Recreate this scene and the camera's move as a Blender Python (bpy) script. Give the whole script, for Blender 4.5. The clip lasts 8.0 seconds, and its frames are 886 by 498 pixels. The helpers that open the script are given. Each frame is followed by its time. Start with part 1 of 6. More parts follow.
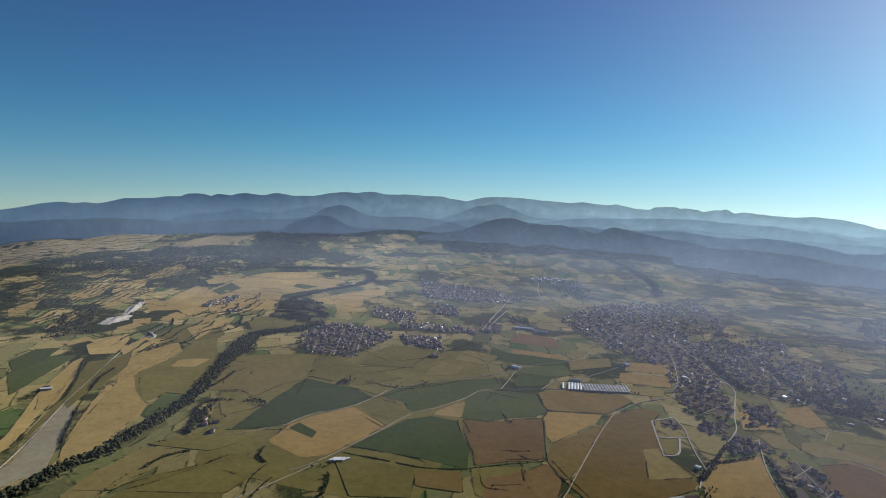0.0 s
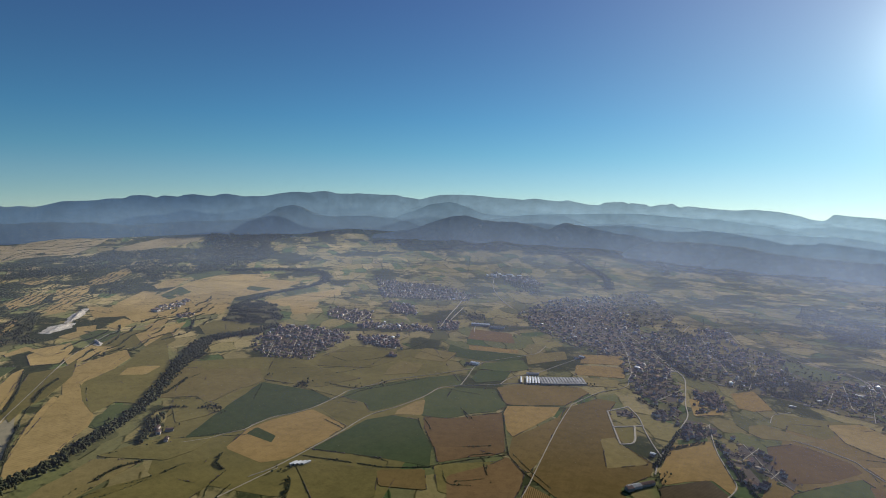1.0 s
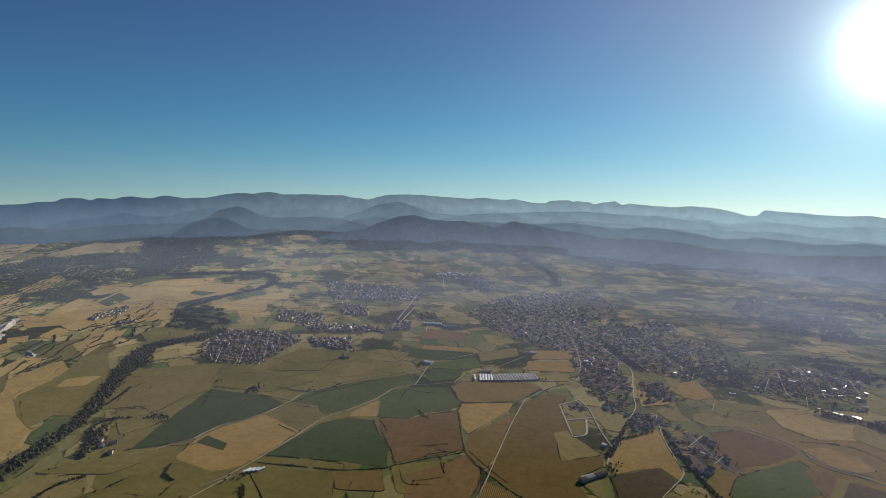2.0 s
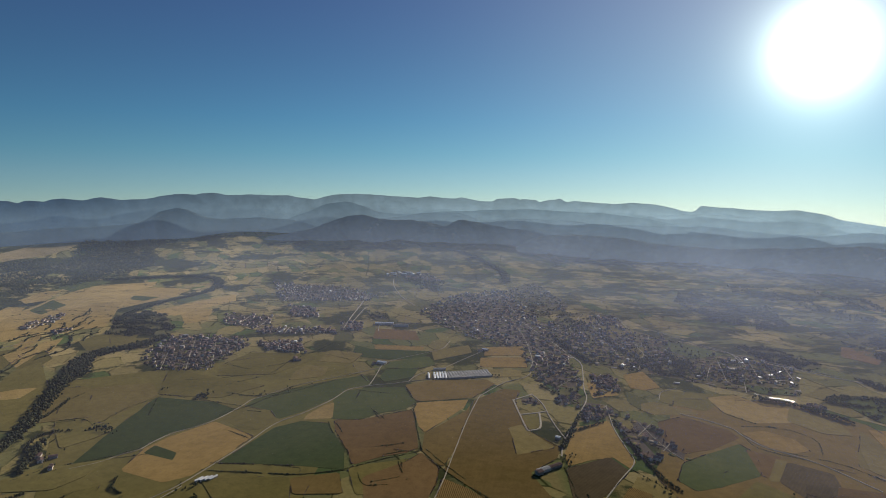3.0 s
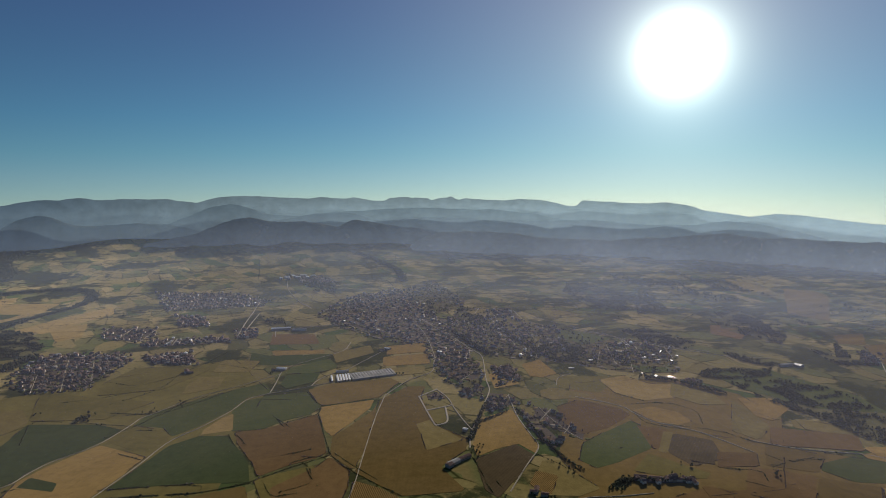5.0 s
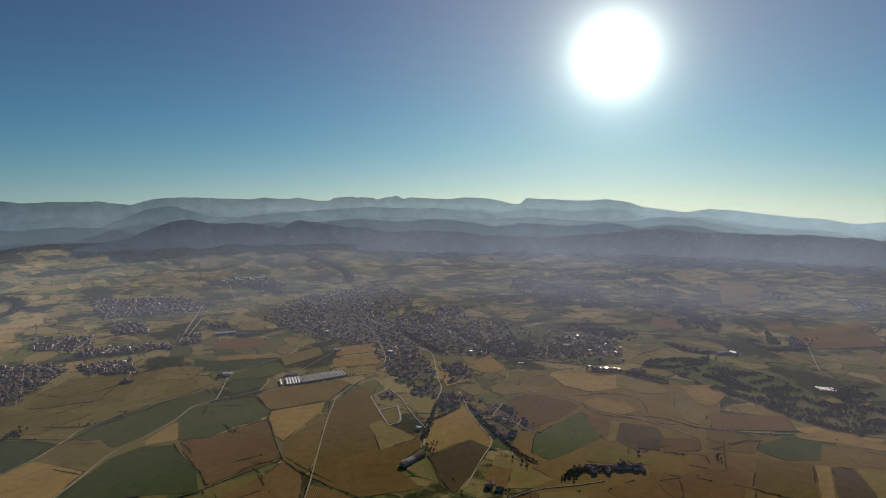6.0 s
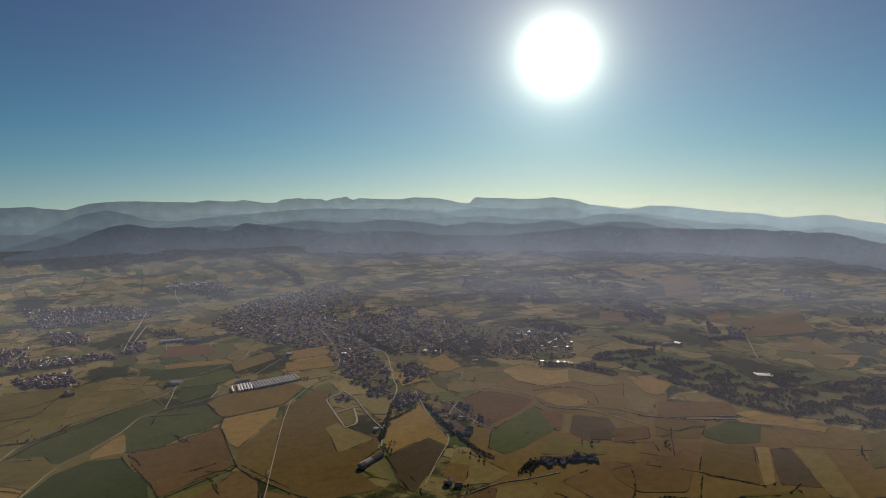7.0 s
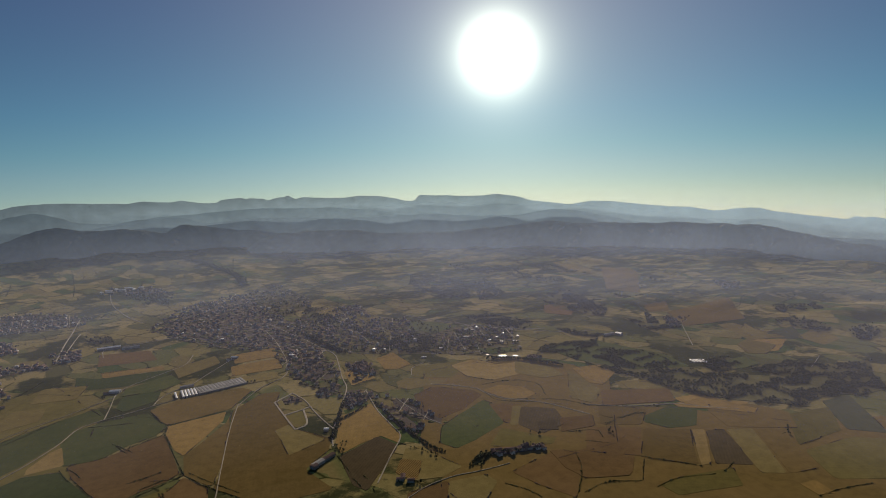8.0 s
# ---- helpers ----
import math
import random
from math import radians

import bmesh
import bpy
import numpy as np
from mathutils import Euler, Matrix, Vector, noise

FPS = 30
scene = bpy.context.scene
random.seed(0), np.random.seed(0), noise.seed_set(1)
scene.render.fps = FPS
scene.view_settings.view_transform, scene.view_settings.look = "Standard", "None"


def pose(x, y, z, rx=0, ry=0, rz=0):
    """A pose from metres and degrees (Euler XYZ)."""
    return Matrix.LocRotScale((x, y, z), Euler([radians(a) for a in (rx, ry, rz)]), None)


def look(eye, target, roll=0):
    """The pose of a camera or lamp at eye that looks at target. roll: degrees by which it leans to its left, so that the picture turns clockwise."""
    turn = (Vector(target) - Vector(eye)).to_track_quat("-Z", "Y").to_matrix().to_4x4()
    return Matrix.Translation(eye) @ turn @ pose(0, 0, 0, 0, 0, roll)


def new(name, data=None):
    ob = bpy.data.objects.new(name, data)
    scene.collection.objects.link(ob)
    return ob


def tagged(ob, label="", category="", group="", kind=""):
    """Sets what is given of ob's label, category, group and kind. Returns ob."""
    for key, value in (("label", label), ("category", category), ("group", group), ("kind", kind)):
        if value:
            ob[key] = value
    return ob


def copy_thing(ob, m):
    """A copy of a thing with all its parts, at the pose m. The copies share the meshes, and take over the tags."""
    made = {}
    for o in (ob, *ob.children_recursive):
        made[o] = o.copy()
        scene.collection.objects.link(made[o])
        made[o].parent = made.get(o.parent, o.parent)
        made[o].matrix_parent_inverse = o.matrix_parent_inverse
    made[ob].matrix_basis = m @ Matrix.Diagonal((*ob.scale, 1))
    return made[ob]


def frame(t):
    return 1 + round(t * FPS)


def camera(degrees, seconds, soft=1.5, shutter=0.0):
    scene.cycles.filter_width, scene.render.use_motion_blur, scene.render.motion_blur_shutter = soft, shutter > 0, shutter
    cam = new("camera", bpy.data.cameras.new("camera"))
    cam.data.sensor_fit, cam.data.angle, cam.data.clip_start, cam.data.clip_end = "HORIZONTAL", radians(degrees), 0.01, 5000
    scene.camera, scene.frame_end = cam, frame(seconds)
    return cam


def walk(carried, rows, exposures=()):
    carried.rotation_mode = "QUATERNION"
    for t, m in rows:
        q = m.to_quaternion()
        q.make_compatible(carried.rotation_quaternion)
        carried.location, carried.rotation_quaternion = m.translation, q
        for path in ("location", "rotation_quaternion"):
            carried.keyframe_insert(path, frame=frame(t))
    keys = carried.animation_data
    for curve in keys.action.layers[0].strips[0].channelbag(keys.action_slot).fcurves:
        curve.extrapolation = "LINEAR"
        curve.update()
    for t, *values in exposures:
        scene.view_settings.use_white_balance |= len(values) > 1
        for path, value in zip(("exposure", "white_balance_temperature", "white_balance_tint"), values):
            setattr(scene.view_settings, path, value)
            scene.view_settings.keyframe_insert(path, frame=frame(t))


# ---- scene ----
# ---- the camera and its way ----
cam = camera(72.0, 8.0, soft=0.95)


def view(x, y, z, yaw, pitch, roll):
    return pose(x, y, z, 90 + pitch, 0, yaw) @ pose(0, 0, 0, 0, 0, roll)


PATH = [
    (0.0, view(36.7, 11.0, 540.2, 16.75, -6.89, 1.96)),
    (0.5, view(32.8, 9.7, 540.2, 14.58, -6.96, 1.60)),
    (1.0, view(28.8, 8.0, 540.1, 12.35, -6.95, 1.32)),
    (1.5, view(23.9, 6.1, 540.0, 9.91, -6.87, 1.10)),
    (3.0, view(5.5, 0.8, 540.4, 2.40, -6.93, 0.58)),
    (3.5, view(0.0, 0.0, 540.0, 0.00, -6.83, 0.28)),
    (4.0, view(-5.1, 0.4, 539.2, -2.49, -6.86, 0.04)),
    (4.5, view(-10.1, 1.4, 538.3, -5.15, -6.89, -0.12)),
    (6.0, view(-25.9, 3.5, 535.6, -13.02, -7.07, -0.71)),
    (6.5, view(-30.7, 2.4, 535.5, -15.44, -7.06, -0.92)),
    (7.0, view(-34.9, -0.4, 536.2, -17.78, -7.16, -1.32)),
    (7.5, view(-39.0, -4.5, 537.6, -20.41, -7.35, -1.64)),
    (8.0, view(-43.2, -9.0, 539.1, -22.97, -7.55, -1.83)),
]
EXPOSURES = [(0.0, 0.36, 6150, 8), (1.5, 0.25, 6450, 9), (3.5, 0.0, 6850, 10), (6.0, -0.15, 7250, 12), (8.0, -0.27, 7650, 14)]
walk(cam, PATH, EXPOSURES)

# ---- sun and sky ----
SUN_AZ, SUN_EL, GLARE_EL = radians(28.5), radians(20.0), radians(10.0)      # clockwise from +y, above the level


def bearing(az, el):
    return Vector((math.sin(az) * math.cos(el), math.cos(az) * math.cos(el), math.sin(el)))


SUN_DIR, GLARE_DIR = bearing(SUN_AZ, SUN_EL), bearing(SUN_AZ, GLARE_EL)


def node(tree, kind, **sets):
    n = tree.nodes.new(kind)
    for key, value in sets.items():
        setattr(n, key, value)
    return n


def build_world():
    world = bpy.data.worlds.new("sky")
    world.use_nodes = True
    scene.world = world
    t = world.node_tree
    t.nodes.clear()
    link = t.links.new
    coord = node(t, "ShaderNodeTexCoord")
    lift = node(t, "ShaderNodeVectorMath", operation="ADD")
    lift.inputs[1].default_value = (0, 0, 0.085)
    unit = node(t, "ShaderNodeVectorMath", operation="NORMALIZE")
    link(coord.outputs["Generated"], lift.inputs[0])
    link(lift.outputs[0], unit.inputs[0])
    sky = node(t, "ShaderNodeTexSky", sky_type="NISHITA", sun_disc=False)
    sky.sun_elevation, sky.sun_rotation = SUN_EL, SUN_AZ
    sky.air_density, sky.dust_density, sky.ozone_density, sky.altitude = 1.0, 0.45, 2.5, 2500
    link(unit.outputs[0], sky.inputs["Vector"])
    tint = node(t, "ShaderNodeHueSaturation")
    tint.inputs["Saturation"].default_value = SKY_SAT
    link(sky.outputs[0], tint.inputs["Color"])
    # violet-blue aloft, turquoise lower down, pale over the horizon
    height = node(t, "ShaderNodeSeparateXYZ")
    link(coord.outputs["Generated"], height.inputs[0])
    level = node(t, "ShaderNodeMapRange")
    level.inputs["From Min"].default_value, level.inputs["From Max"].default_value = -0.1, 0.9
    link(height.outputs["Z"], level.inputs["Value"])
    air = node(t, "ShaderNodeValToRGB")
    stops = air.color_ramp.elements
    while len(stops) < len(SKY_TONES):
        stops.new(0.5)
    for item, (z, c) in zip(stops, SKY_TONES):
        item.position, item.color = z + 0.1, (*c, 1)
    link(level.outputs[0], air.inputs[0])
    toned = node(t, "ShaderNodeVectorMath", operation="MULTIPLY")
    link(tint.outputs[0], toned.inputs[0])
    link(air.outputs[0], toned.inputs[1])
    back = node(t, "ShaderNodeBackground")
    back.inputs["Strength"].default_value = SKY_STRENGTH
    link(toned.outputs[0], back.inputs["Color"])
    # the bright aureole round the sun
    dot = node(t, "ShaderNodeVectorMath", operation="DOT_PRODUCT")
    dot.inputs[1].default_value = GLARE_DIR
    link(coord.outputs["Generated"], dot.inputs[0])
    clamp = node(t, "ShaderNodeMath", operation="MAXIMUM")
    clamp.inputs[1].default_value = 0.0
    link(dot.outputs["Value"], clamp.inputs[0])
    total = None
    for power, gain in AUREOLE:
        p = node(t, "ShaderNodeMath", operation="POWER")
        p.inputs[1].default_value = power
        link(clamp.outputs[0], p.inputs[0])
        g = node(t, "ShaderNodeMath", operation="MULTIPLY")
        g.inputs[1].default_value = gain
        link(p.outputs[0], g.inputs[0])
        if total is None:
            total = g
        else:
            a = node(t, "ShaderNodeMath", operation="ADD")
            link(total.outputs[0], a.inputs[0])
            link(g.outputs[0], a.inputs[1])
            total = a
    glow = node(t, "ShaderNodeBackground")
    glow.inputs["Color"].default_value = (0.84, 1.0, 0.92, 1)
    link(total.outputs[0], glow.inputs["Strength"])
    both = node(t, "ShaderNodeAddShader")
    link(back.outputs[0], both.inputs[0])
    link(glow.outputs[0], both.inputs[1])
    link(both.outputs[0], node(t, "ShaderNodeOutputWorld").inputs["Surface"])


SKY_STRENGTH, SKY_SAT = 0.06, 1.18
# height above the level (as the sine) and the colour by which the air tints the sky there
SKY_TONES = [(-0.05, (1.05, 1.08, 0.98)), (0.0, (0.99, 1.1, 1.0)), (0.035, (0.85, 1.1, 1.0)), (0.087, (0.78, 1.06, 1.02)), (0.174, (0.88, 0.97, 0.98)), (0.26, (1.0, 0.89, 0.97)), (0.6, (0.97, 0.94, 1.0))]
AUREOLE = [(3200, 8.0), (950, 2.2), (320, 0.62), (110, 0.17), (16, 0.13), (7, 0.045)]
build_world()
sun = new("sun", bpy.data.lights.new("sun", "SUN"))
sun.data.energy, sun.data.angle, sun.data.color = 4.6, radians(0.5), (1.0, 0.915, 0.80)
sun.matrix_world = look(SUN_DIR * 100, (0, 0, 0))

# ---- materials ----


def ramp(t, stops):
    r = node(t, "ShaderNodeValToRGB")
    e = r.color_ramp.elements
    while len(e) < len(stops):
        e.new(0.5)
    for item, (at, c) in zip(e, stops):
        item.position, item.color = at, (*c, 1)
    return r


def surface(name, rough=0.85, spec=0.2):
    m = bpy.data.materials.new(name)
    m.use_nodes = True
    t = m.node_tree
    b = t.nodes["Principled BSDF"]
    b.inputs["Roughness"].default_value = rough
    b.inputs["Specular IOR Level"].default_value = spec
    return m, t, b


def noise_tex(t, coord, scale, detail=4.0, rough=0.6):
    n = node(t, "ShaderNodeTexNoise")
    n.inputs["Scale"].default_value, n.inputs["Detail"].default_value, n.inputs["Roughness"].default_value = scale, detail, rough
    t.links.new(coord, n.inputs["Vector"])
    return n


def mixed(t, kind, a, b, fac):
    m = node(t, "ShaderNodeMix", data_type="RGBA", blend_type=kind)
    for sock, v in ((m.inputs[0], fac), (m.inputs[6], a), (m.inputs[7], b)):
        if isinstance(v, (int, float)):
            sock.default_value = v
        elif isinstance(v, tuple):
            sock.default_value = (*v, 1)
        else:
            t.links.new(v, sock)
    return m.outputs[2]


def crop_material(name, base, second, row=0.0, turn=0.0, row_gain=0.2):
    """Farmland: wide stains, fine tufts and, where row is given, drill rows that many metres apart."""
    m, t, b = surface(name, 0.95, 0.0)
    co = node(t, "ShaderNodeTexCoord").outputs["Object"]
    info = node(t, "ShaderNodeObjectInfo")
    wide, mid, fine = noise_tex(t, co, 0.011, 5), noise_tex(t, co, 0.06, 5, 0.65), noise_tex(t, co, 0.6, 3)
    r = ramp(t, [(0.32, base), (0.68, second)])
    t.links.new(wide.outputs["Fac"], r.inputs[0])
    spots = ramp(t, [(0.3, (0.62, 0.62, 0.6)), (0.55, (1, 1, 1)), (0.8, (1.25, 1.22, 1.15))])
    t.links.new(mid.outputs["Fac"], spots.inputs[0])
    c = mixed(t, "MULTIPLY", r.outputs[0], spots.outputs[0], 0.5)
    tufts = ramp(t, [(0.3, (0.75, 0.75, 0.75)), (0.7, (1.2, 1.2, 1.2))])
    t.links.new(fine.outputs["Fac"], tufts.inputs[0])
    c = mixed(t, "MULTIPLY", c, tufts.outputs[0], 0.6)
    if row:
        turned = node(t, "ShaderNodeMapping")
        turned.inputs["Rotation"].default_value = (0, 0, radians(turn))
        t.links.new(co, turned.inputs["Vector"])
        w = node(t, "ShaderNodeTexWave", bands_direction="X")
        w.inputs["Scale"].default_value, w.inputs["Distortion"].default_value = 0.314 / row, 1.0
        w.inputs["Detail Scale"].default_value = 0.3
        t.links.new(turned.outputs[0], w.inputs["Vector"])
        rows = ramp(t, [(0.2, (1 - row_gain * 2,) * 3), (0.8, (1 + row_gain,) * 3)])
        t.links.new(w.outputs["Fac"], rows.inputs[0])
        c = mixed(t, "MULTIPLY", c, rows.outputs[0], 1.0)
    hue = node(t, "ShaderNodeHueSaturation")
    v = node(t, "ShaderNodeMapRange")
    v.inputs["To Min"].default_value, v.inputs["To Max"].default_value = 0.85, 1.13
    t.links.new(info.outputs["Random"], v.inputs["Value"])
    t.links.new(v.outputs[0], hue.inputs["Value"])
    t.links.new(c, hue.inputs["Color"])
    t.links.new(hue.outputs[0], b.inputs["Base Color"])
    bump = node(t, "ShaderNodeBump")
    bump.inputs["Strength"].default_value, bump.inputs["Distance"].default_value = 0.3, 0.4
    t.links.new(mid.outputs["Fac"], bump.inputs["Height"])
    t.links.new(bump.outputs[0], b.inputs["Normal"])
    return m


CROPS = {
    "ochre": crop_material("dry_stubble", (0.35, 0.235, 0.085), (0.29, 0.195, 0.07), 9, 20, 0.008),
    "ochre2": crop_material("worn_stubble", (0.235, 0.185, 0.074), (0.195, 0.155, 0.06), 7, -35, 0.008),
    "tan": crop_material("pale_stubble", (0.36, 0.26, 0.11), (0.28, 0.20, 0.08), 8, 60, 0.008),
    "brown": crop_material("tilled_soil", (0.185, 0.12, 0.054), (0.155, 0.10, 0.045), 6, 75, 0.008),
    "brown2": crop_material("grassed_soil", (0.195, 0.135, 0.052), (0.16, 0.115, 0.042), 8, 10, 0.008),
    "dark": crop_material("damp_soil", (0.115, 0.088, 0.05), (0.10, 0.078, 0.045), 6, 40, 0.03),
    "olive": crop_material("dry_meadow", (0.18, 0.15, 0.05), (0.14, 0.12, 0.042)),
    "olive2": crop_material("grazed_meadow", (0.20, 0.165, 0.058), (0.15, 0.13, 0.045), 9, -60, 0.008),
    "green": crop_material("young_crop", (0.085, 0.105, 0.04), (0.11, 0.122, 0.046), 10, -20, 0.008),
    "darkgreen": crop_material("lush_crop", (0.058, 0.08, 0.032), (0.075, 0.092, 0.037), 12, 30, 0.008),
    "slate": crop_material("bare_wet_soil", (0.085, 0.092, 0.055), (0.10, 0.10, 0.06), 8, 5, 0.008),
    "pale": crop_material("chalky_soil", (0.40, 0.35, 0.23), (0.33, 0.29, 0.19), 6, 50, 0.008),
    "yard": crop_material("gardens_and_yards", (0.105, 0.09, 0.08), (0.155, 0.128, 0.10)),
    "garden": crop_material("orchards_and_gardens", (0.10, 0.095, 0.05), (0.155, 0.13, 0.065)),
    "understory": crop_material("woodland_floor", (0.12, 0.115, 0.052), (0.165, 0.15, 0.07)),
    "gold": crop_material("bright_stubble", (0.47, 0.335, 0.13), (0.37, 0.265, 0.10), 9, 35, 0.03),
    "straw": crop_material("bleached_stubble", (0.48, 0.375, 0.2), (0.36, 0.275, 0.135), 8, 35, 0.03),
    "vine": crop_material("vine_rows", (0.24, 0.155, 0.06), (0.19, 0.13, 0.05), 3.4, -12, 0.2),
}
CROP_WORDS = {
    "gold": "bright golden stubble field above the river", "straw": "bleached straw-coloured field on the terraces",
    "ochre": "golden ochre stubble field after the harvest", "ochre2": "worn yellow-brown stubble field with weeds",
    "tan": "pale straw-coloured stubble field", "brown": "freshly tilled red-brown soil field",
    "brown2": "brown fallow field with thin dry grass", "dark": "dark damp ploughed field",
    "olive": "wide dry olive-green meadow land in the valley", "olive2": "dry olive meadow with grazed patches",
    "green": "green field of young crop", "darkgreen": "deep green field of lush crop",
    "slate": "dark grey-green bare wet field", "pale": "chalky pale grey bare field", "yard": "dark gardens and yards of the village", "understory": "dark leaf-strewn floor of the woodland", "garden": "green-brown orchards and gardens round the town", "vine": "ochre field planted in straight vine rows",
}


def ground_material():
    """The far valley: a patchwork of plots with scrub between them, and woodland on the slopes."""
    m, t, b = surface("valley_patchwork", 0.95, 0.0)
    link = t.links.new
    co = node(t, "ShaderNodeTexCoord").outputs["Object"]
    warp = noise_tex(t, co, 0.002, 3)
    off = node(t, "ShaderNodeVectorMath", operation="MULTIPLY_ADD")
    off.inputs[1].default_value = (160, 160, 0)
    link(warp.outputs["Color"], off.inputs[0])
    link(co, off.inputs[2])

    def plots(scale, sx, sy, turn):
        spun, mp = node(t, "ShaderNodeMapping"), node(t, "ShaderNodeMapping")
        spun.inputs["Rotation"].default_value, mp.inputs["Scale"].default_value = (0, 0, radians(turn)), (sx, sy, 0.0)
        link(off.outputs[0], spun.inputs["Vector"])
        link(spun.outputs[0], mp.inputs["Vector"])
        cells = node(t, "ShaderNodeTexVoronoi", voronoi_dimensions="2D", distance="CHEBYCHEV")
        edges = node(t, "ShaderNodeTexVoronoi", voronoi_dimensions="2D", feature="DISTANCE_TO_EDGE")
        for v in (cells, edges):
            v.inputs["Scale"].default_value = scale
            v.inputs["Randomness"].default_value = 0.8
            link(mp.outputs[0], v.inputs["Vector"])
        split = node(t, "ShaderNodeSeparateColor")
        link(cells.outputs["Color"], split.inputs[0])
        return split.outputs[0], split.outputs[1], edges.outputs["Distance"]

    palette = [(0.0, (0.233, 0.195, 0.079)), (0.16, (0.158, 0.150, 0.063)), (0.30, (0.288, 0.235, 0.107)), (0.42, (0.140, 0.145, 0.056)),
               (0.54, (0.200, 0.165, 0.070)), (0.66, (0.079, 0.110, 0.039)), (0.76, (0.233, 0.195, 0.084)), (0.88, (0.112, 0.110, 0.048)), (1.0, (0.195, 0.180, 0.079))]
    a1, a2, ae = plots(0.018, 1.0, 0.42, -22)
    c1, c2, ce = plots(0.015, 1.0, 0.6, -38)
    ra, rc = ramp(t, palette), ramp(t, palette)
    ra.color_ramp.interpolation = rc.color_ramp.interpolation = "CONSTANT"
    link(a1, ra.inputs[0])
    link(c1, rc.inputs[0])
    pick = noise_tex(t, co, 0.0016, 2)
    step = ramp(t, [(0.49, (0, 0, 0)), (0.51, (1, 1, 1))])
    link(pick.outputs["Fac"], step.inputs[0])
    col = mixed(t, "MIX", ra.outputs[0], rc.outputs[0], step.outputs[0])
    # the terraces west of the river lie under pale straw
    where = node(t, "ShaderNodeSeparateXYZ")
    link(off.outputs[0], where.inputs[0])
    west = node(t, "ShaderNodeMapRange")
    west.inputs["From Min"].default_value, west.inputs["From Max"].default_value = -500, -1300
    west.inputs["To Min"].default_value, west.inputs["To Max"].default_value = 0.0, 1.0
    link(where.outputs["X"], west.inputs["Value"])
    col = mixed(t, "MIX", col, mixed(t, "MULTIPLY", col, (1.7, 1.62, 1.5), 1.0), west.outputs[0])
    # hedge banks between plots
    ea, ec = [ramp(t, [(0.012, (0.3, 0.33, 0.3)), (0.055, (1, 1, 1))]) for _ in range(2)]
    link(ae, ea.inputs[0])
    link(ce, ec.inputs[0])
    edge = mixed(t, "MIX", ea.outputs[0], ec.outputs[0], step.outputs[0])
    gaps = ramp(t, [(0.46, (0, 0, 0)), (0.53, (1, 1, 1))])
    link(noise_tex(t, co, 0.012, 3, 0.6).outputs["Fac"], gaps.inputs[0])
    col = mixed(t, "MULTIPLY", col, edge, gaps.outputs[0])
    # scrub and copses
    n1, n2 = noise_tex(t, off.outputs[0], 0.0042, 6, 0.62), noise_tex(t, co, 0.03, 5, 0.7)
    woods = ramp(t, [(0.52, (0, 0, 0)), (0.57, (1, 1, 1))])
    mix_n = node(t, "ShaderNodeMath", operation="MULTIPLY_ADD")
    mix_n.inputs[1].default_value, mix_n.inputs[2].default_value = 0.22, -0.11
    link(n2.outputs["Fac"], mix_n.inputs[0])
    add = node(t, "ShaderNodeMath", operation="ADD")
    link(n1.outputs["Fac"], add.inputs[0])
    link(mix_n.outputs[0], add.inputs[1])
    wild = node(t, "ShaderNodeMapRange")
    wild.inputs["From Min"].default_value, wild.inputs["From Max"].default_value = -1300, -2000
    wild.inputs["To Min"].default_value, wild.inputs["To Max"].default_value = 0.0, 0.07
    link(where.outputs["X"], wild.inputs["Value"])
    add2 = node(t, "ShaderNodeMath", operation="ADD")
    link(add.outputs[0], add2.inputs[0])
    link(wild.outputs[0], add2.inputs[1])
    link(add2.outputs[0], woods.inputs[0])
    leaf = ramp(t, [(0.35, (0.035, 0.042, 0.018)), (0.7, (0.065, 0.068, 0.03))])
    link(n2.outputs["Fac"], leaf.inputs[0])
    col = mixed(t, "MIX", col, leaf.outputs[0], woods.outputs[0])
    # long dark woods along the low ridges of the eastern valley
    drawn = node(t, "ShaderNodeMapping")
    drawn.inputs["Rotation"].default_value, drawn.inputs["Scale"].default_value = (0, 0, radians(8)), (0.26, 1.0, 1.0)
    link(off.outputs[0], drawn.inputs["Vector"])
    bands = ramp(t, [(0.535, (0, 0, 0)), (0.575, (1, 1, 1))])
    link(noise_tex(t, drawn.outputs[0], 0.0105, 5, 0.6).outputs["Fac"], bands.inputs[0])
    east = node(t, "ShaderNodeMapRange")
    east.inputs["From Min"].default_value, east.inputs["From Max"].default_value = 350, 800
    link(where.outputs["X"], east.inputs["Value"])
    beyond = node(t, "ShaderNodeMapRange")
    beyond.inputs["From Min"].default_value, beyond.inputs["From Max"].default_value = 1650, 1950
    link(where.outputs["Y"], beyond.inputs["Value"])
    both = node(t, "ShaderNodeMath", operation="MULTIPLY")
    link(east.outputs[0], both.inputs[0])
    link(beyond.outputs[0], both.inputs[1])
    there = node(t, "ShaderNodeMath", operation="MULTIPLY")
    link(both.outputs[0], there.inputs[0])
    link(bands.outputs[0], there.inputs[1])
    col = mixed(t, "MIX", col, leaf.outputs[0], there.outputs[0])
    grain = ramp(t, [(0.3, (0.7, 0.7, 0.7)), (0.7, (1.2, 1.2, 1.2))])
    g = noise_tex(t, co, 0.09, 5, 0.7)
    link(g.outputs["Fac"], grain.inputs[0])
    col = mixed(t, "MULTIPLY", col, grain.outputs[0], 0.7)
    link(col, b.inputs["Base Color"])
    bump = node(t, "ShaderNodeBump")
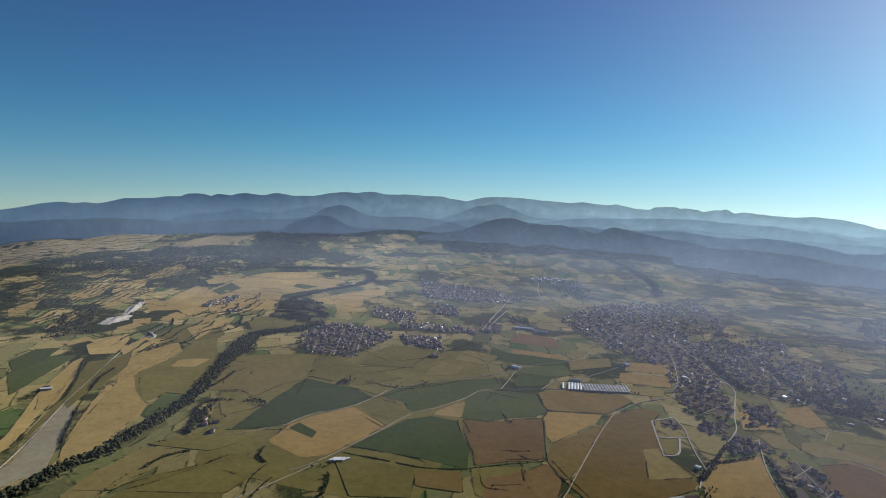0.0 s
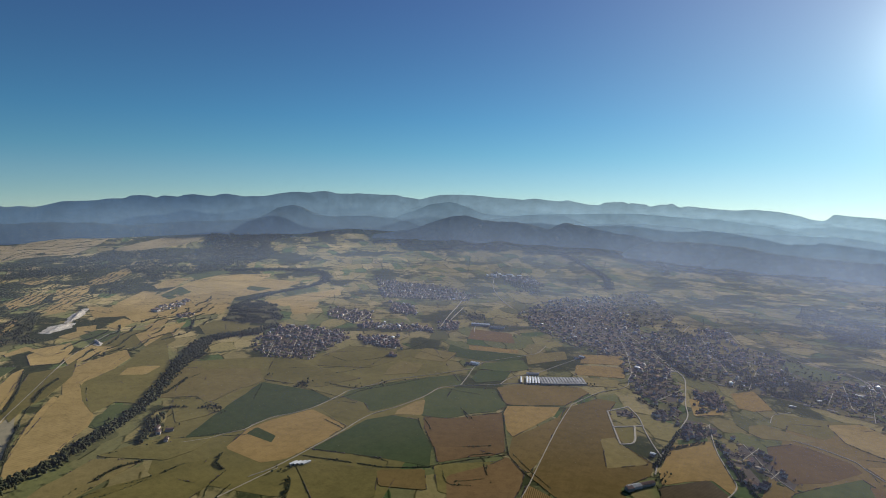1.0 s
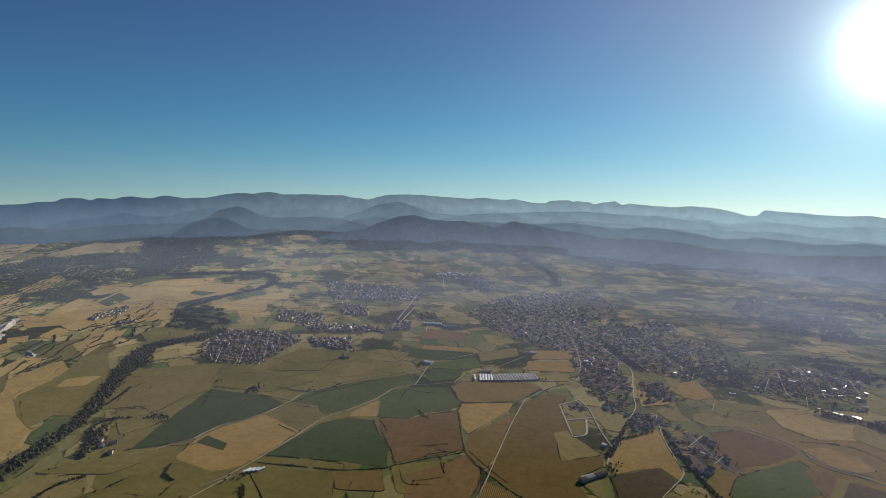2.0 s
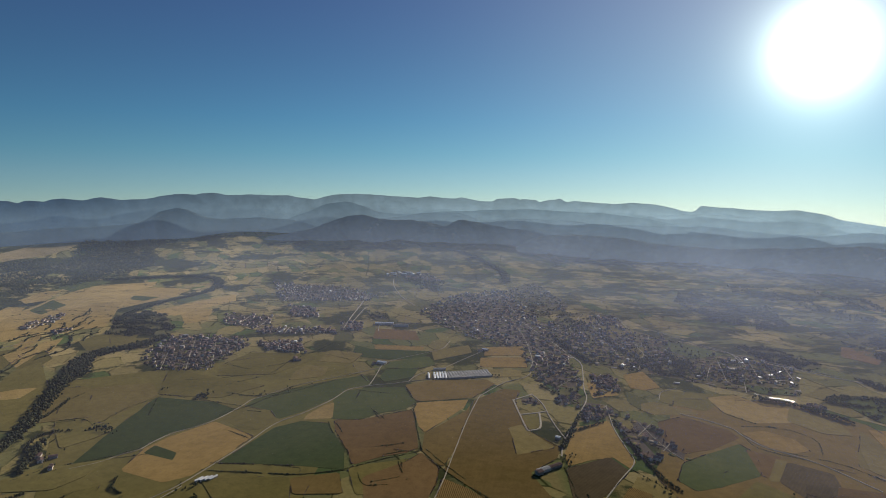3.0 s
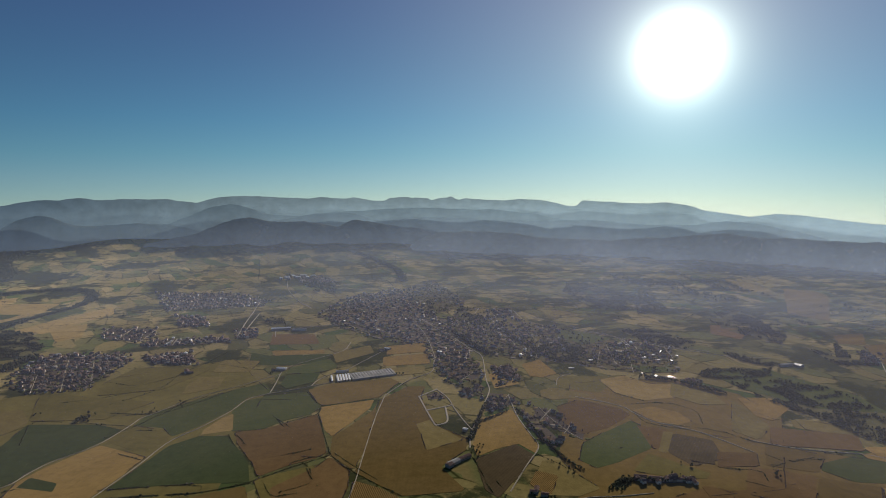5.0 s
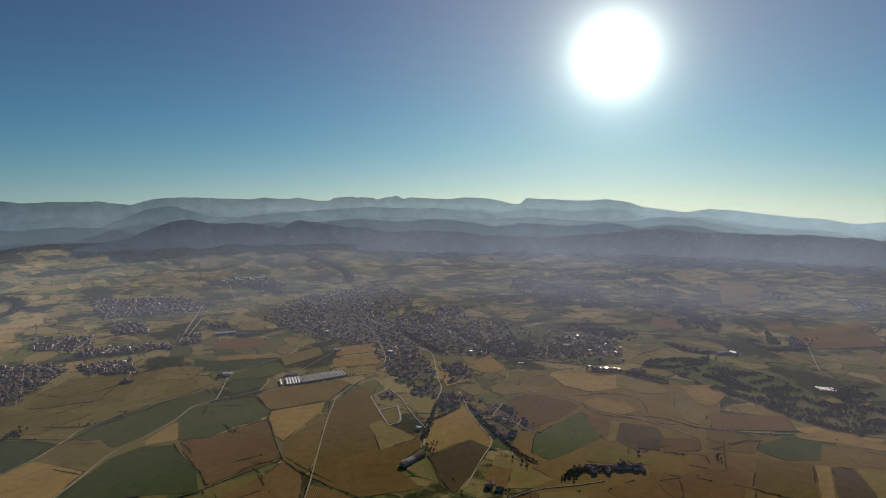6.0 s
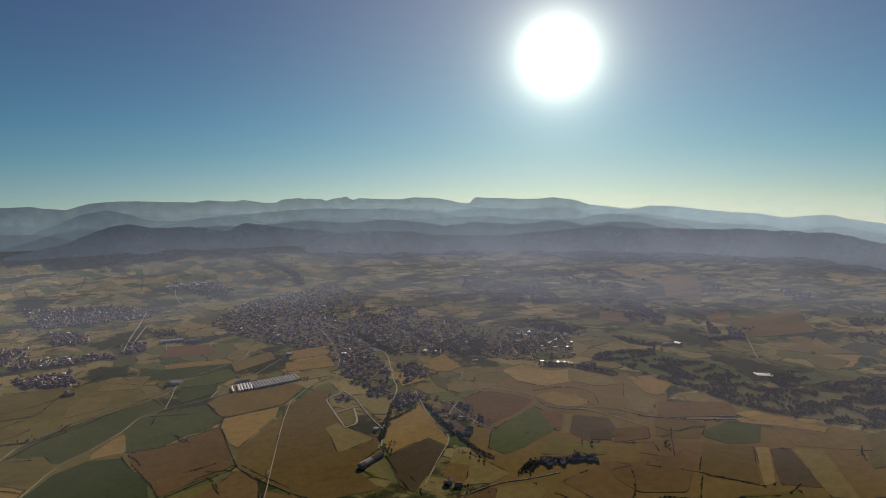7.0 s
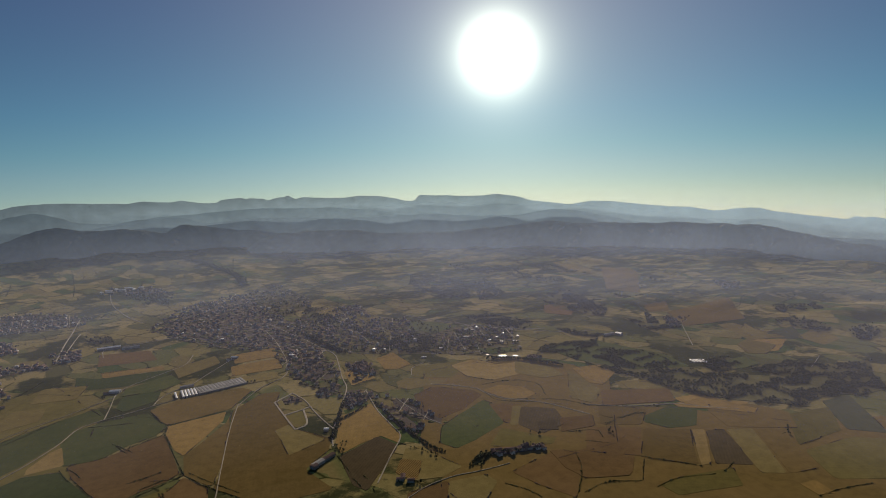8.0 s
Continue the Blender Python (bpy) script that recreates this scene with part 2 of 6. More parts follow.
    bump.inputs["Strength"].default_value, bump.inputs["Distance"].default_value = 0.5, 1.2
    hm = mixed(t, "ADD", n2.outputs["Fac"], woods.outputs[0], 1.0)
    link(hm, bump.inputs["Height"])
    link(bump.outputs[0], b.inputs["Normal"])
    return m


def speckled(name, a, b_, scale, rough=0.85, spec=0.2, bump_d=0.1, metal=0.0, by_object=0.25, leafy=0.0):
    m, t, b = surface(name, rough, spec)
    b.inputs["Metallic"].default_value = metal
    co = node(t, "ShaderNodeTexCoord").outputs["Object"]
    n, n2 = noise_tex(t, co, scale, 4), noise_tex(t, co, scale * 7, 3)
    r = ramp(t, [(0.3, a), (0.7, b_)])
    t.links.new(n.outputs["Fac"], r.inputs[0])
    r2 = ramp(t, [(0.3, (0.75, 0.75, 0.75)), (0.7, (1.2, 1.2, 1.2))])
    t.links.new(n2.outputs["Fac"], r2.inputs[0])
    c = mixed(t, "MULTIPLY", r.outputs[0], r2.outputs[0], 0.6)
    hue = node(t, "ShaderNodeHueSaturation")
    v = node(t, "ShaderNodeMapRange")
    v.inputs["To Min"].default_value, v.inputs["To Max"].default_value = 1 - by_object, 1 + by_object
    geo, info = node(t, "ShaderNodeNewGeometry"), node(t, "ShaderNodeObjectInfo")
    s = node(t, "ShaderNodeMath", operation="ADD")
    t.links.new(geo.outputs["Random Per Island"], s.inputs[0])
    t.links.new(info.outputs["Random"], s.inputs[1])
    f = node(t, "ShaderNodeMath", operation="FRACT")
    t.links.new(s.outputs[0], f.inputs[0])
    t.links.new(f.outputs[0], v.inputs["Value"])
    t.links.new(v.outputs[0], hue.inputs["Value"])
    t.links.new(c, hue.inputs["Color"])
    t.links.new(hue.outputs[0], b.inputs["Base Color"])
    bump = node(t, "ShaderNodeBump")
    bump.inputs["Strength"].default_value, bump.inputs["Distance"].default_value = 0.5, bump_d
    t.links.new(n2.outputs["Fac"], bump.inputs["Height"])
    t.links.new(bump.outputs[0], b.inputs["Normal"])
    if leafy:
        lit, both = node(t, "ShaderNodeBsdfTranslucent"), node(t, "ShaderNodeMixShader")
        t.links.new(hue.outputs[0], lit.inputs["Color"])
        both.inputs[0].default_value = leafy
        t.links.new(b.outputs[0], both.inputs[1])
        t.links.new(lit.outputs[0], both.inputs[2])
        t.links.new(both.outputs[0], t.nodes["Material Output"].inputs["Surface"])
    return m


def far_material(name, away, sunward, cleared=0.9):
    """Distant wooded slopes, the haze of miles of air painted on them as emission, stronger towards the sun."""
    m, t, b = surface(name, 1.0, 0.0)
    co = node(t, "ShaderNodeTexCoord").outputs["Object"]
    n = noise_tex(t, co, 0.014, 6, 0.65)
    leaf = ramp(t, [(0.42, (0.03, 0.034, 0.022)), (cleared - 0.06, (0.055, 0.055, 0.035)), (cleared, (0.17, 0.14, 0.085))])
    t.links.new(n.outputs["Fac"], leaf.inputs[0])
    t.links.new(leaf.outputs[0], b.inputs["Base Color"])
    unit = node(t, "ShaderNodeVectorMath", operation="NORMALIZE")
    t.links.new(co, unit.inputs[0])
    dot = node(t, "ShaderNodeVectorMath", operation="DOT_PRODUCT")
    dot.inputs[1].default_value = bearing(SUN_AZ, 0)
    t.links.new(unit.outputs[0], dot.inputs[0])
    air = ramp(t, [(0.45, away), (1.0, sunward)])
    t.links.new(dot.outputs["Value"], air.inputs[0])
    # uneven haze, painted as weaker and stronger blotches of emission
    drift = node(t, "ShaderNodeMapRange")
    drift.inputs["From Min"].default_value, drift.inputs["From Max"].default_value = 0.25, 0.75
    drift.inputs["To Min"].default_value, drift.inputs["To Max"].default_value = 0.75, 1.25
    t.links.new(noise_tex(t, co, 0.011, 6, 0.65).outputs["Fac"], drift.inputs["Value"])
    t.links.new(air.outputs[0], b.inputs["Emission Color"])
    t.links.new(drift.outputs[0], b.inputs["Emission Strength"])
    return m


M_GROUND = ground_material()
M_ROAD = speckled("gravel_track", (0.27, 0.235, 0.175), (0.37, 0.325, 0.245), 0.1, 0.9, 0.2, 0.05, 0, 0.1)
M_WATER, _t, _b = surface("river_water", 0.12, 0.6)
_b.inputs["Base Color"].default_value = (0.03, 0.04, 0.035, 1)
M_LEAF = speckled("dark_foliage", (0.095, 0.105, 0.052), (0.15, 0.152, 0.078), 0.12, 0.9, 0.05, 0.5, 0, 0.35, 0.5)
M_TWIG = speckled("bare_winter_trees", (0.15, 0.12, 0.122), (0.22, 0.177, 0.172), 0.12, 0.95, 0.0, 0.5, 0, 0.35, 0.35)
def plot_material():
    m, t, b = surface("garden_soil_and_grass", 0.95, 0.0)
    geo, co = node(t, "ShaderNodeNewGeometry"), node(t, "ShaderNodeTexCoord").outputs["Object"]
    tones = ramp(t, [(0.0, (0.06, 0.065, 0.035)), (0.18, (0.13, 0.105, 0.07)), (0.32, (0.085, 0.095, 0.04)), (0.48, (0.16, 0.125, 0.065)), (0.58, (0.07, 0.058, 0.05)),
                     (0.72, (0.12, 0.115, 0.05)), (0.84, (0.22, 0.20, 0.17)), (0.90, (0.11, 0.08, 0.055))])
    tones.color_ramp.interpolation = "CONSTANT"
    t.links.new(geo.outputs["Random Per Island"], tones.inputs[0])
    grain = ramp(t, [(0.3, (0.6, 0.6, 0.6)), (0.7, (1.3, 1.3, 1.3))])
    t.links.new(noise_tex(t, co, 0.25, 4, 0.65).outputs["Fac"], grain.inputs[0])
    t.links.new(mixed(t, "MULTIPLY", tones.outputs[0], grain.outputs[0], 0.8), b.inputs["Base Color"])
    return m


M_PLOT = plot_material()
M_BARK = speckled("bark", (0.10, 0.075, 0.05), (0.16, 0.12, 0.08), 1.5, 0.9)
M_WALL = speckled("cream_render", (0.38, 0.33, 0.28), (0.58, 0.52, 0.45), 0.4, 0.85, 0.1, 0.02, 0, 0.45)
M_ROOF = speckled("clay_roof_tiles", (0.10, 0.074, 0.068), (0.17, 0.12, 0.104), 0.5, 0.95, 0.0, 0.08, 0, 0.35)
M_SHED = speckled("pale_metal_roof", (0.62, 0.63, 0.62), (0.75, 0.75, 0.73), 0.2, 0.5, 0.5, 0.02, 0, 0.1)
M_GREY = speckled("grey_fibre_cement_roof", (0.22, 0.22, 0.22), (0.30, 0.30, 0.29), 0.3, 0.85, 0.1, 0.03, 0, 0.15)
M_PLASTIC = speckled("greenhouse_film", (0.2, 0.2, 0.185), (0.33, 0.33, 0.31), 0.08, 0.7, 0.1, 0.05, 0, 0.1)
M_PANE, _t, _b = surface("window_glass", 0.1, 0.6)
_b.inputs["Base Color"].default_value = (0.02, 0.025, 0.03, 1)
M_TIN = speckled("tin_roof", (0.6, 0.61, 0.62), (0.7, 0.7, 0.7), 0.3, 0.42, 0.5, 0.02, 0.9, 0.1)
M_LIME = speckled("quarry_limestone", (0.34, 0.29, 0.21), (0.72, 0.67, 0.58), 0.09, 0.9, 0.2, 2.0, 0, 0.15)

# ---- helpers for meshes ----


def mesh_of(name, verts, faces, material):
    me = bpy.data.meshes.new(name)
    verts, faces = np.asarray(verts, np.float32), np.asarray(faces, np.int32)
    n = faces.shape[1]
    me.vertices.add(len(verts))
    me.vertices.foreach_set("co", verts.ravel())
    me.loops.add(faces.size)
    me.loops.foreach_set("vertex_index", faces.ravel())
    me.polygons.add(len(faces))
    me.polygons.foreach_set("loop_start", np.arange(0, faces.size, n, dtype=np.int32))
    me.update(calc_edges=True)
    me.materials.append(material)
    return me


def part(name, bm, material, parent=None, label=""):
    me = bpy.data.meshes.new(name)
    bm.to_mesh(me)
    bm.free()
    me.materials.append(material)
    ob = new(name, me)
    ob.parent = parent
    if label:
        tagged(ob, label)
    return ob


def box(bm, x0, x1, y0, y1, z0, z1):
    v = [bm.verts.new((x, y, z)) for z in (z0, z1) for x, y in ((x0, y0), (x1, y0), (x1, y1), (x0, y1))]
    for f in ((3, 2, 1, 0), (4, 5, 6, 7), (0, 1, 5, 4), (1, 2, 6, 5), (2, 3, 7, 6), (3, 0, 4, 7)):
        bm.faces.new([v[i] for i in f])


# ---- the land ----


def lerp_table(table, at):
    return np.interp(at, [a for a, _ in table], [e for _, e in table])


# crest lines as rows of (bearing, elevation seen from the flight)
SKYLINE_WEST = [(-66, -4.6), (-58, -4.2), (-52.9, -3.8), (-51.5, -3.55), (-50, -3.24), (-49.2, -3.15), (-48.3, -3.14), (-47.7, -3.28), (-46.9, -3.13), (-46.1, -3.27), (-45.3, -3.12), (-44.2, -2.83), (-43.2, -2.77), (-41.5, -2.74), (-41, -2.59), (-39.7, -2.57), (-39.2, -2.31), (-38.5, -2.25), (-37.8, -2.34), (-37.2, -2.52), (-36.8, -2.31), (-36, -2.35), (-35.6, -2.44), (-35, -2.22), (-34.3, -2.16), (-33.3, -2.29), (-32.9, -2.32), (-32.1, -2.1), (-31.6, -2.04), (-30.9, -2.17), (-30.1, -2.31), (-28.4, -2.26), (-27.1, -2.02), (-26.1, -1.89), (-25.3, -1.86), (-24.5, -1.95), (-24, -1.83), (-22.9, -1.79), (-21.9, -1.97), (-20.8, -1.94), (-20, -1.86), (-18.2, -1.96), (-16.6, -1.96), (-15.8, -2.14)]
SKYLINE_MIDDLE = [(-14.2, -2.35), (-13.4, -2.06), (-12.4, -1.88), (-11.3, -1.83), (-9.2, -1.83), (-7.7, -1.96), (-5.6, -2.08), (-4.6, -2.18), (-3.6, -2.05), (-2.1, -2.17), (-1.3, -2.19), (-0.6, -2.06), (0.1, -2.22), (0.9, -2.34), (1.4, -2.38), (2.26, -2.4), (2.64, -2.17), (3.59, -2.07), (4.54, -2.06), (4.77, -2.22), (5.02, -2.08), (6.21, -2.19), (6.59, -2.41), (7.44, -2.19), (8.08, -2.17), (8.44, -2.03), (8.77, -2.25), (9.06, -2.41), (9.67, -2.23), (10.67, -2.33), (11.94, -2.38), (13.47, -2.44), (14.77, -2.34), (16.59, -2.4), (18.16, -2.67), (18.94, -2.91), (19.73, -2.99)]
SKYLINE_EAST = [(20.15, -2.85), (20.43, -2.43), (21.86, -2.53), (22.92, -2.51), (25.56, -2.65), (26.62, -2.63), (27.67, -2.55), (28.72, -2.69), (30.03, -2.93), (30.55, -3.15), (31.33, -3.3), (34.3, -3.7), (34.92, -3.61), (36.44, -3.38), (38.43, -3.47), (40.38, -3.75), (42.77, -3.93), (45.1, -4.05), (46.68, -4.34), (47.57, -4.34), (48.01, -4.25), (49.51, -4.11), (50.36, -4.15), (51, -4.38), (52.44, -4.61), (54.43, -4.81), (56.53, -5.0), (57.07, -4.73), (57.63, -4.85), (58.16, -4.75), (58.88, -4.91), (60, -5.1), (68, -5.0), (120, -4)]
# where the valley floor meets the hills
RIM = [(-66, -6.4), (-53, -6.0), (-49.3, -5.55), (-45.3, -5.3), (-34, -5.2), (-28.6, -5.05), (-24, -4.8), (-18, -4.75), (-13, -4.75), (-8, -4.7), (-2.5, -4.8), (4, -5.1), (9, -5.5), (18, -5.9), (27, -6.1), (34, -6.1), (48, -6.2), (56.8, -7.1), (60, -7.3), (120, -7)]
# hill ranges: distance, front and back width, roughness and softness of the crest, and the crest line
RIDGES = [
    (4890, 90, 30, 0.02, 0.1, SKYLINE_WEST + SKYLINE_MIDDLE + SKYLINE_EAST),
    (4800, 88, 40, 0.03, 0.3, [(-66, -9), (11, -6), (15.5, -3.62), (18.7, -3.21), (21.8, -3.17), (25.5, -3.39), (26.6, -3.57), (29.2, -3.54), (34.4, -3.66), (37.4, -4.02), (44.2, -4.68), (45.6, -5.1), (48.7, -5.06), (50.4, -5.05), (56, -5.5), (56.8, -5.7), (57.5, -6.03), (59.2, -6.27), (120, -6.4)]),
    (4655, 130, 40, 0.03, 0.3, [(-66, -9), (-18.5, -5), (-17, -4.3), (-16, -3.89), (-14.4, -3.31), (-13.4, -2.85), (-12.3, -2.65), (-11.3, -2.5), (-9.7, -2.96), (-8.6, -3.4), (-5.5, -3.7), (-2.5, -3.42), (1.9, -3.26), (4.4, -3.11), (6.4, -3.11), (8.4, -3.25), (10.4, -3.29), (11.9, -3.21), (13.4, -3.38), (16, -3.64), (18.6, -4.16), (22, -5), (26, -8), (120, -9)]),
    (4600, 120, 50, 0.04, 0.35, [(-66, -5.0), (-53, -4.75), (-49.3, -4.49), (-45.3, -4.38), (-41, -4.7), (-39.7, -4.8), (-34, -4.5), (-30, -4.4), (-28.6, -4.1), (-27.6, -3.43), (-26.6, -3.05), (-25.8, -2.92), (-25, -3.16), (-24.2, -3.61), (-23.7, -3.97), (-22.5, -4.1), (-19, -4.0), (-16.5, -4.2), (-12, -5), (-8.5, -4.1), (-5.4, -3.75), (-4.1, -3.52), (-1.1, -3.52), (1.5, -4.1), (4.4, -3.91), (8.3, -3.97), (13.4, -4.37), (18.6, -4.27), (21.8, -4.27), (25.5, -4.55), (29.2, -4.5), (32.4, -4.13), (34.9, -4.29), (38.4, -4.9), (42, -6), (120, -9)]),
    (4385, 170, 60, 0.05, 0.3, [(-66, -9), (-22, -6.3), (-17, -5.4), (-14.3, -4.9), (-12.3, -4.28), (-10.7, -3.8), (-9.7, -3.85), (-8.1, -4.2), (-5.5, -4.25), (-3.5, -4.4), (-2.3, -4.75), (-1.8, -4.7), (-1.2, -4.25), (-0.5, -4.1), (0.5, -4.33), (2, -4.57), (4.4, -4.85), (5.8, -5.05), (7.2, -5.4), (9, -6.4), (120, -9)]),
    (4210, 210, 120, 0.05, 0.5, [(-66, -9), (3, -7.5), (5.2, -6.1), (6.2, -5.85), (7.2, -5.5), (9.2, -5.45), (11.2, -5.42), (14.3, -5.5), (17.5, -5.82), (18.5, -6.0), (22.8, -6.06), (26.5, -5.75), (29.2, -5.54), (32.3, -5.23), (35.4, -5.33), (39.4, -5.42), (44.2, -5.47), (45.6, -5.56), (47.6, -5.45), (48.7, -5.63), (50, -5.52), (50.6, -5.61), (52, -5.96), (53.7, -6.19), (56, -6.75), (57.5, -7.0), (59.3, -7.13), (120, -7.1)]),
]
_rng = np.random.default_rng(5)
_WAVES = [(_rng.uniform(-1, 1, 2) * 6.28 / w, _rng.uniform(0, 6.28), w) for w in (900, 760, 520, 430, 300, 240, 170, 130, 95, 70)]
EYE_Z = 540.0


def swell(x, y, lo=0, gain=1.0):
    return sum(np.sin(x * k[0] * gain + y * k[1] * gain + p) * w for k, p, w in _WAVES[lo:]) / 900.0


def ground_z(x, y):
    """Flat by the river, then rolling, then climbing to the foot of the mountains."""
    x, y = np.asarray(x, float), np.asarray(y, float)
    r, az = np.hypot(x, y), np.degrees(np.arctan2(x, y))
    end = lerp_table(RIM, az)
    start = -math.degrees(math.atan(EYE_Z / 3000))
    k = np.clip((r - 3000) / 1700, 0, 1.0)
    climb = np.where(r > 3000, EYE_Z + np.maximum(r, 1) * np.tan(np.radians(start + (end - start) * k)), 0)
    # low ridges across the eastern valley
    fold = np.sin(y / 46 + 0.1 * x / 46 + 1.7 * np.sin(x / 190) + 0.8 * np.sin(y / 97)) * (0.55 + 0.45 * np.sin(x / 230 + 1.1 * np.sin(y / 140)))
    fold = fold + 0.35 * np.sin(y / 19 - x / 70 + 1.2 * np.sin(x / 83)) * np.sin(x / 120 + y / 75)
    rolling = np.clip((r - 1950) / 500, 0, 1) * np.clip((az - 8) / 14, 0, 1)
    return climb + np.clip((r - 2300) / 1500, 0, 1) * 4 * swell(x, y) + 6.5 * rolling * fold


def up_valley(x, y):
    """Where a spot of the flat plan lies on the land that climbs to the mountains."""
    r = math.hypot(x, y)
    if r <= 3000:
        return (x, y)
    start, end = -math.degrees(math.atan(EYE_Z / 3000)), float(lerp_table(RIM, math.degrees(math.atan2(x, y))))
    k = (-math.degrees(math.atan(EYE_Z / r)) - start) / (end - start)
    out = min(3000 + 1700 * k, 4680) / r
    return (x * out, y * out)


def laid(pts):
    return [up_valley(*p) for p in pts]


def mountain_range(dist, front, back, rough, soft, table, material, words):
    """A chain of slopes far behind the valley, with its crest along the given bearings."""
    az = np.arange(-66, 70, 0.12)
    rng = np.random.default_rng(int(dist))
    crest = lerp_table(table, az)
    k = np.arange(-40, 41) * 0.12
    bell = np.exp(-(k / soft) ** 2 / 2)
    crest = np.convolve(np.pad(crest, 40, mode="edge"), bell / bell.sum(), "valid")
    for wave in (19, 11, 6.3, 3.7, 2.1, 1.2, 0.7, 0.4):
        crest = crest + rough * (wave / 19) ** 0.45 * np.sin(az * 6.283 / wave + rng.uniform(0, 6.28))
    s = np.linspace(-1, 1, 33)
    A, S = np.meshgrid(az, s, indexing="ij")
    wob = 1 + 0.004 * np.sin(A * 0.31 + dist) + 0.003 * np.sin(A * 0.83)
    R = dist * wob + np.where(S < 0, S * front, S * back)
    X, Y = R * np.sin(np.radians(A)), R * np.cos(np.radians(A))
    top = EYE_Z + dist * wob * np.tan(np.radians(np.repeat(crest[:, None], len(s), 1)))
    base = np.minimum(ground_z(X, Y) - 20, top - 20)
    fold = swell(X, Y, 2, 1.3) + 0.6 * swell(X, Y, 5, 2.0)
    shape = np.cos(S * np.pi / 2) ** 1.4
    Z = base + (top - base) * np.clip(shape * (1 + (1.2 if dist < 4500 else 0.3) * fold * (1 - shape)), 0, 1)
    n = len(s)
    i, j = np.meshgrid(np.arange(len(az) - 1), np.arange(n - 1), indexing="ij")
    F = np.stack([i * n + j, i * n + j + 1, (i + 1) * n + j + 1, (i + 1) * n + j], -1).reshape(-1, 4)
    me = mesh_of("mountain_range", np.stack([X, Y, Z], -1).reshape(-1, 3), F[:, ::-1], material)
    me.polygons.foreach_set("use_smooth", [True] * len(me.polygons))
    tagged(new("backdrop", me), words, "mountains", kind="structure")


def build_ground():
    rings = np.r_[np.linspace(0, 500, 5), np.linspace(600, 2300, 40), np.linspace(2320, 4900, 170)]
    bear = np.radians(np.r_[np.arange(-64, 68, 0.25), np.arange(68, 296, 2.0)])
    n = len(bear)
    R, A = np.meshgrid(rings[1:], bear, indexing="ij")
    X, Y = R * np.sin(A), R * np.cos(A)
    V = np.stack([X, Y, ground_z(X, Y)], -1).reshape(-1, 3)
    V = np.r_[V, [[0, 0, 0]]]
    i, j = np.meshgrid(np.arange(len(rings) - 2), np.arange(n), indexing="ij")
    k = (j + 1) % n
    F = np.stack([i * n + j, i * n + k, (i + 1) * n + k, (i + 1) * n + j], -1).reshape(-1, 4)
    ob = new("ground", mesh_of("ground", V, F, M_GROUND))
    me = ob.data
    bm = bmesh.new()
    bm.from_mesh(me)
    bm.verts.ensure_lookup_table()
    hub = bm.verts[len(V) - 1]
    for q in range(n):
        bm.faces.new((hub, bm.verts[(q + 1) % n], bm.verts[q]))
    bmesh.ops.recalc_face_normals(bm, faces=bm.faces)
    bm.to_mesh(me)
    bm.free()
    me.polygons.foreach_set("use_smooth", [True] * len(me.polygons))
    tagged(ob, "wide farmed valley floor with wooded hills and mountains", "ground", kind="structure")


build_ground()
# emission that paints haze on each range: away from the sun, then towards it
HAZE_GLOW = [((0.038, 0.068, 0.115), (0.175, 0.255, 0.29)), ((0.034, 0.06, 0.1), (0.16, 0.23, 0.26)), ((0.03, 0.052, 0.09), (0.105, 0.16, 0.19)),
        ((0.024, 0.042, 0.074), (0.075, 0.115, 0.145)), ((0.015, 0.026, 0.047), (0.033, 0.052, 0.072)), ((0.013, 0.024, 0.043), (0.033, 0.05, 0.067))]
HILL_WORDS = ["blue-grey mountain chain on the horizon", "pale ridge fading into bright haze", "pale blue ridge fading into haze", "hazy blue wooded ridge before the mountains", "dim blue-green wooded hills", "dark wooded foothills at the valley's rim"]
for (_d, _f, _bk, _ro, _so, _tab), (_c0, _c1), _w in zip(RIDGES, HAZE_GLOW, HILL_WORDS):
    mountain_range(_d, _f, _bk, _ro, _so, _tab, far_material("hazed_far_slopes", _c0, _c1, 0.68 if _d < 4500 else 0.9), _w)


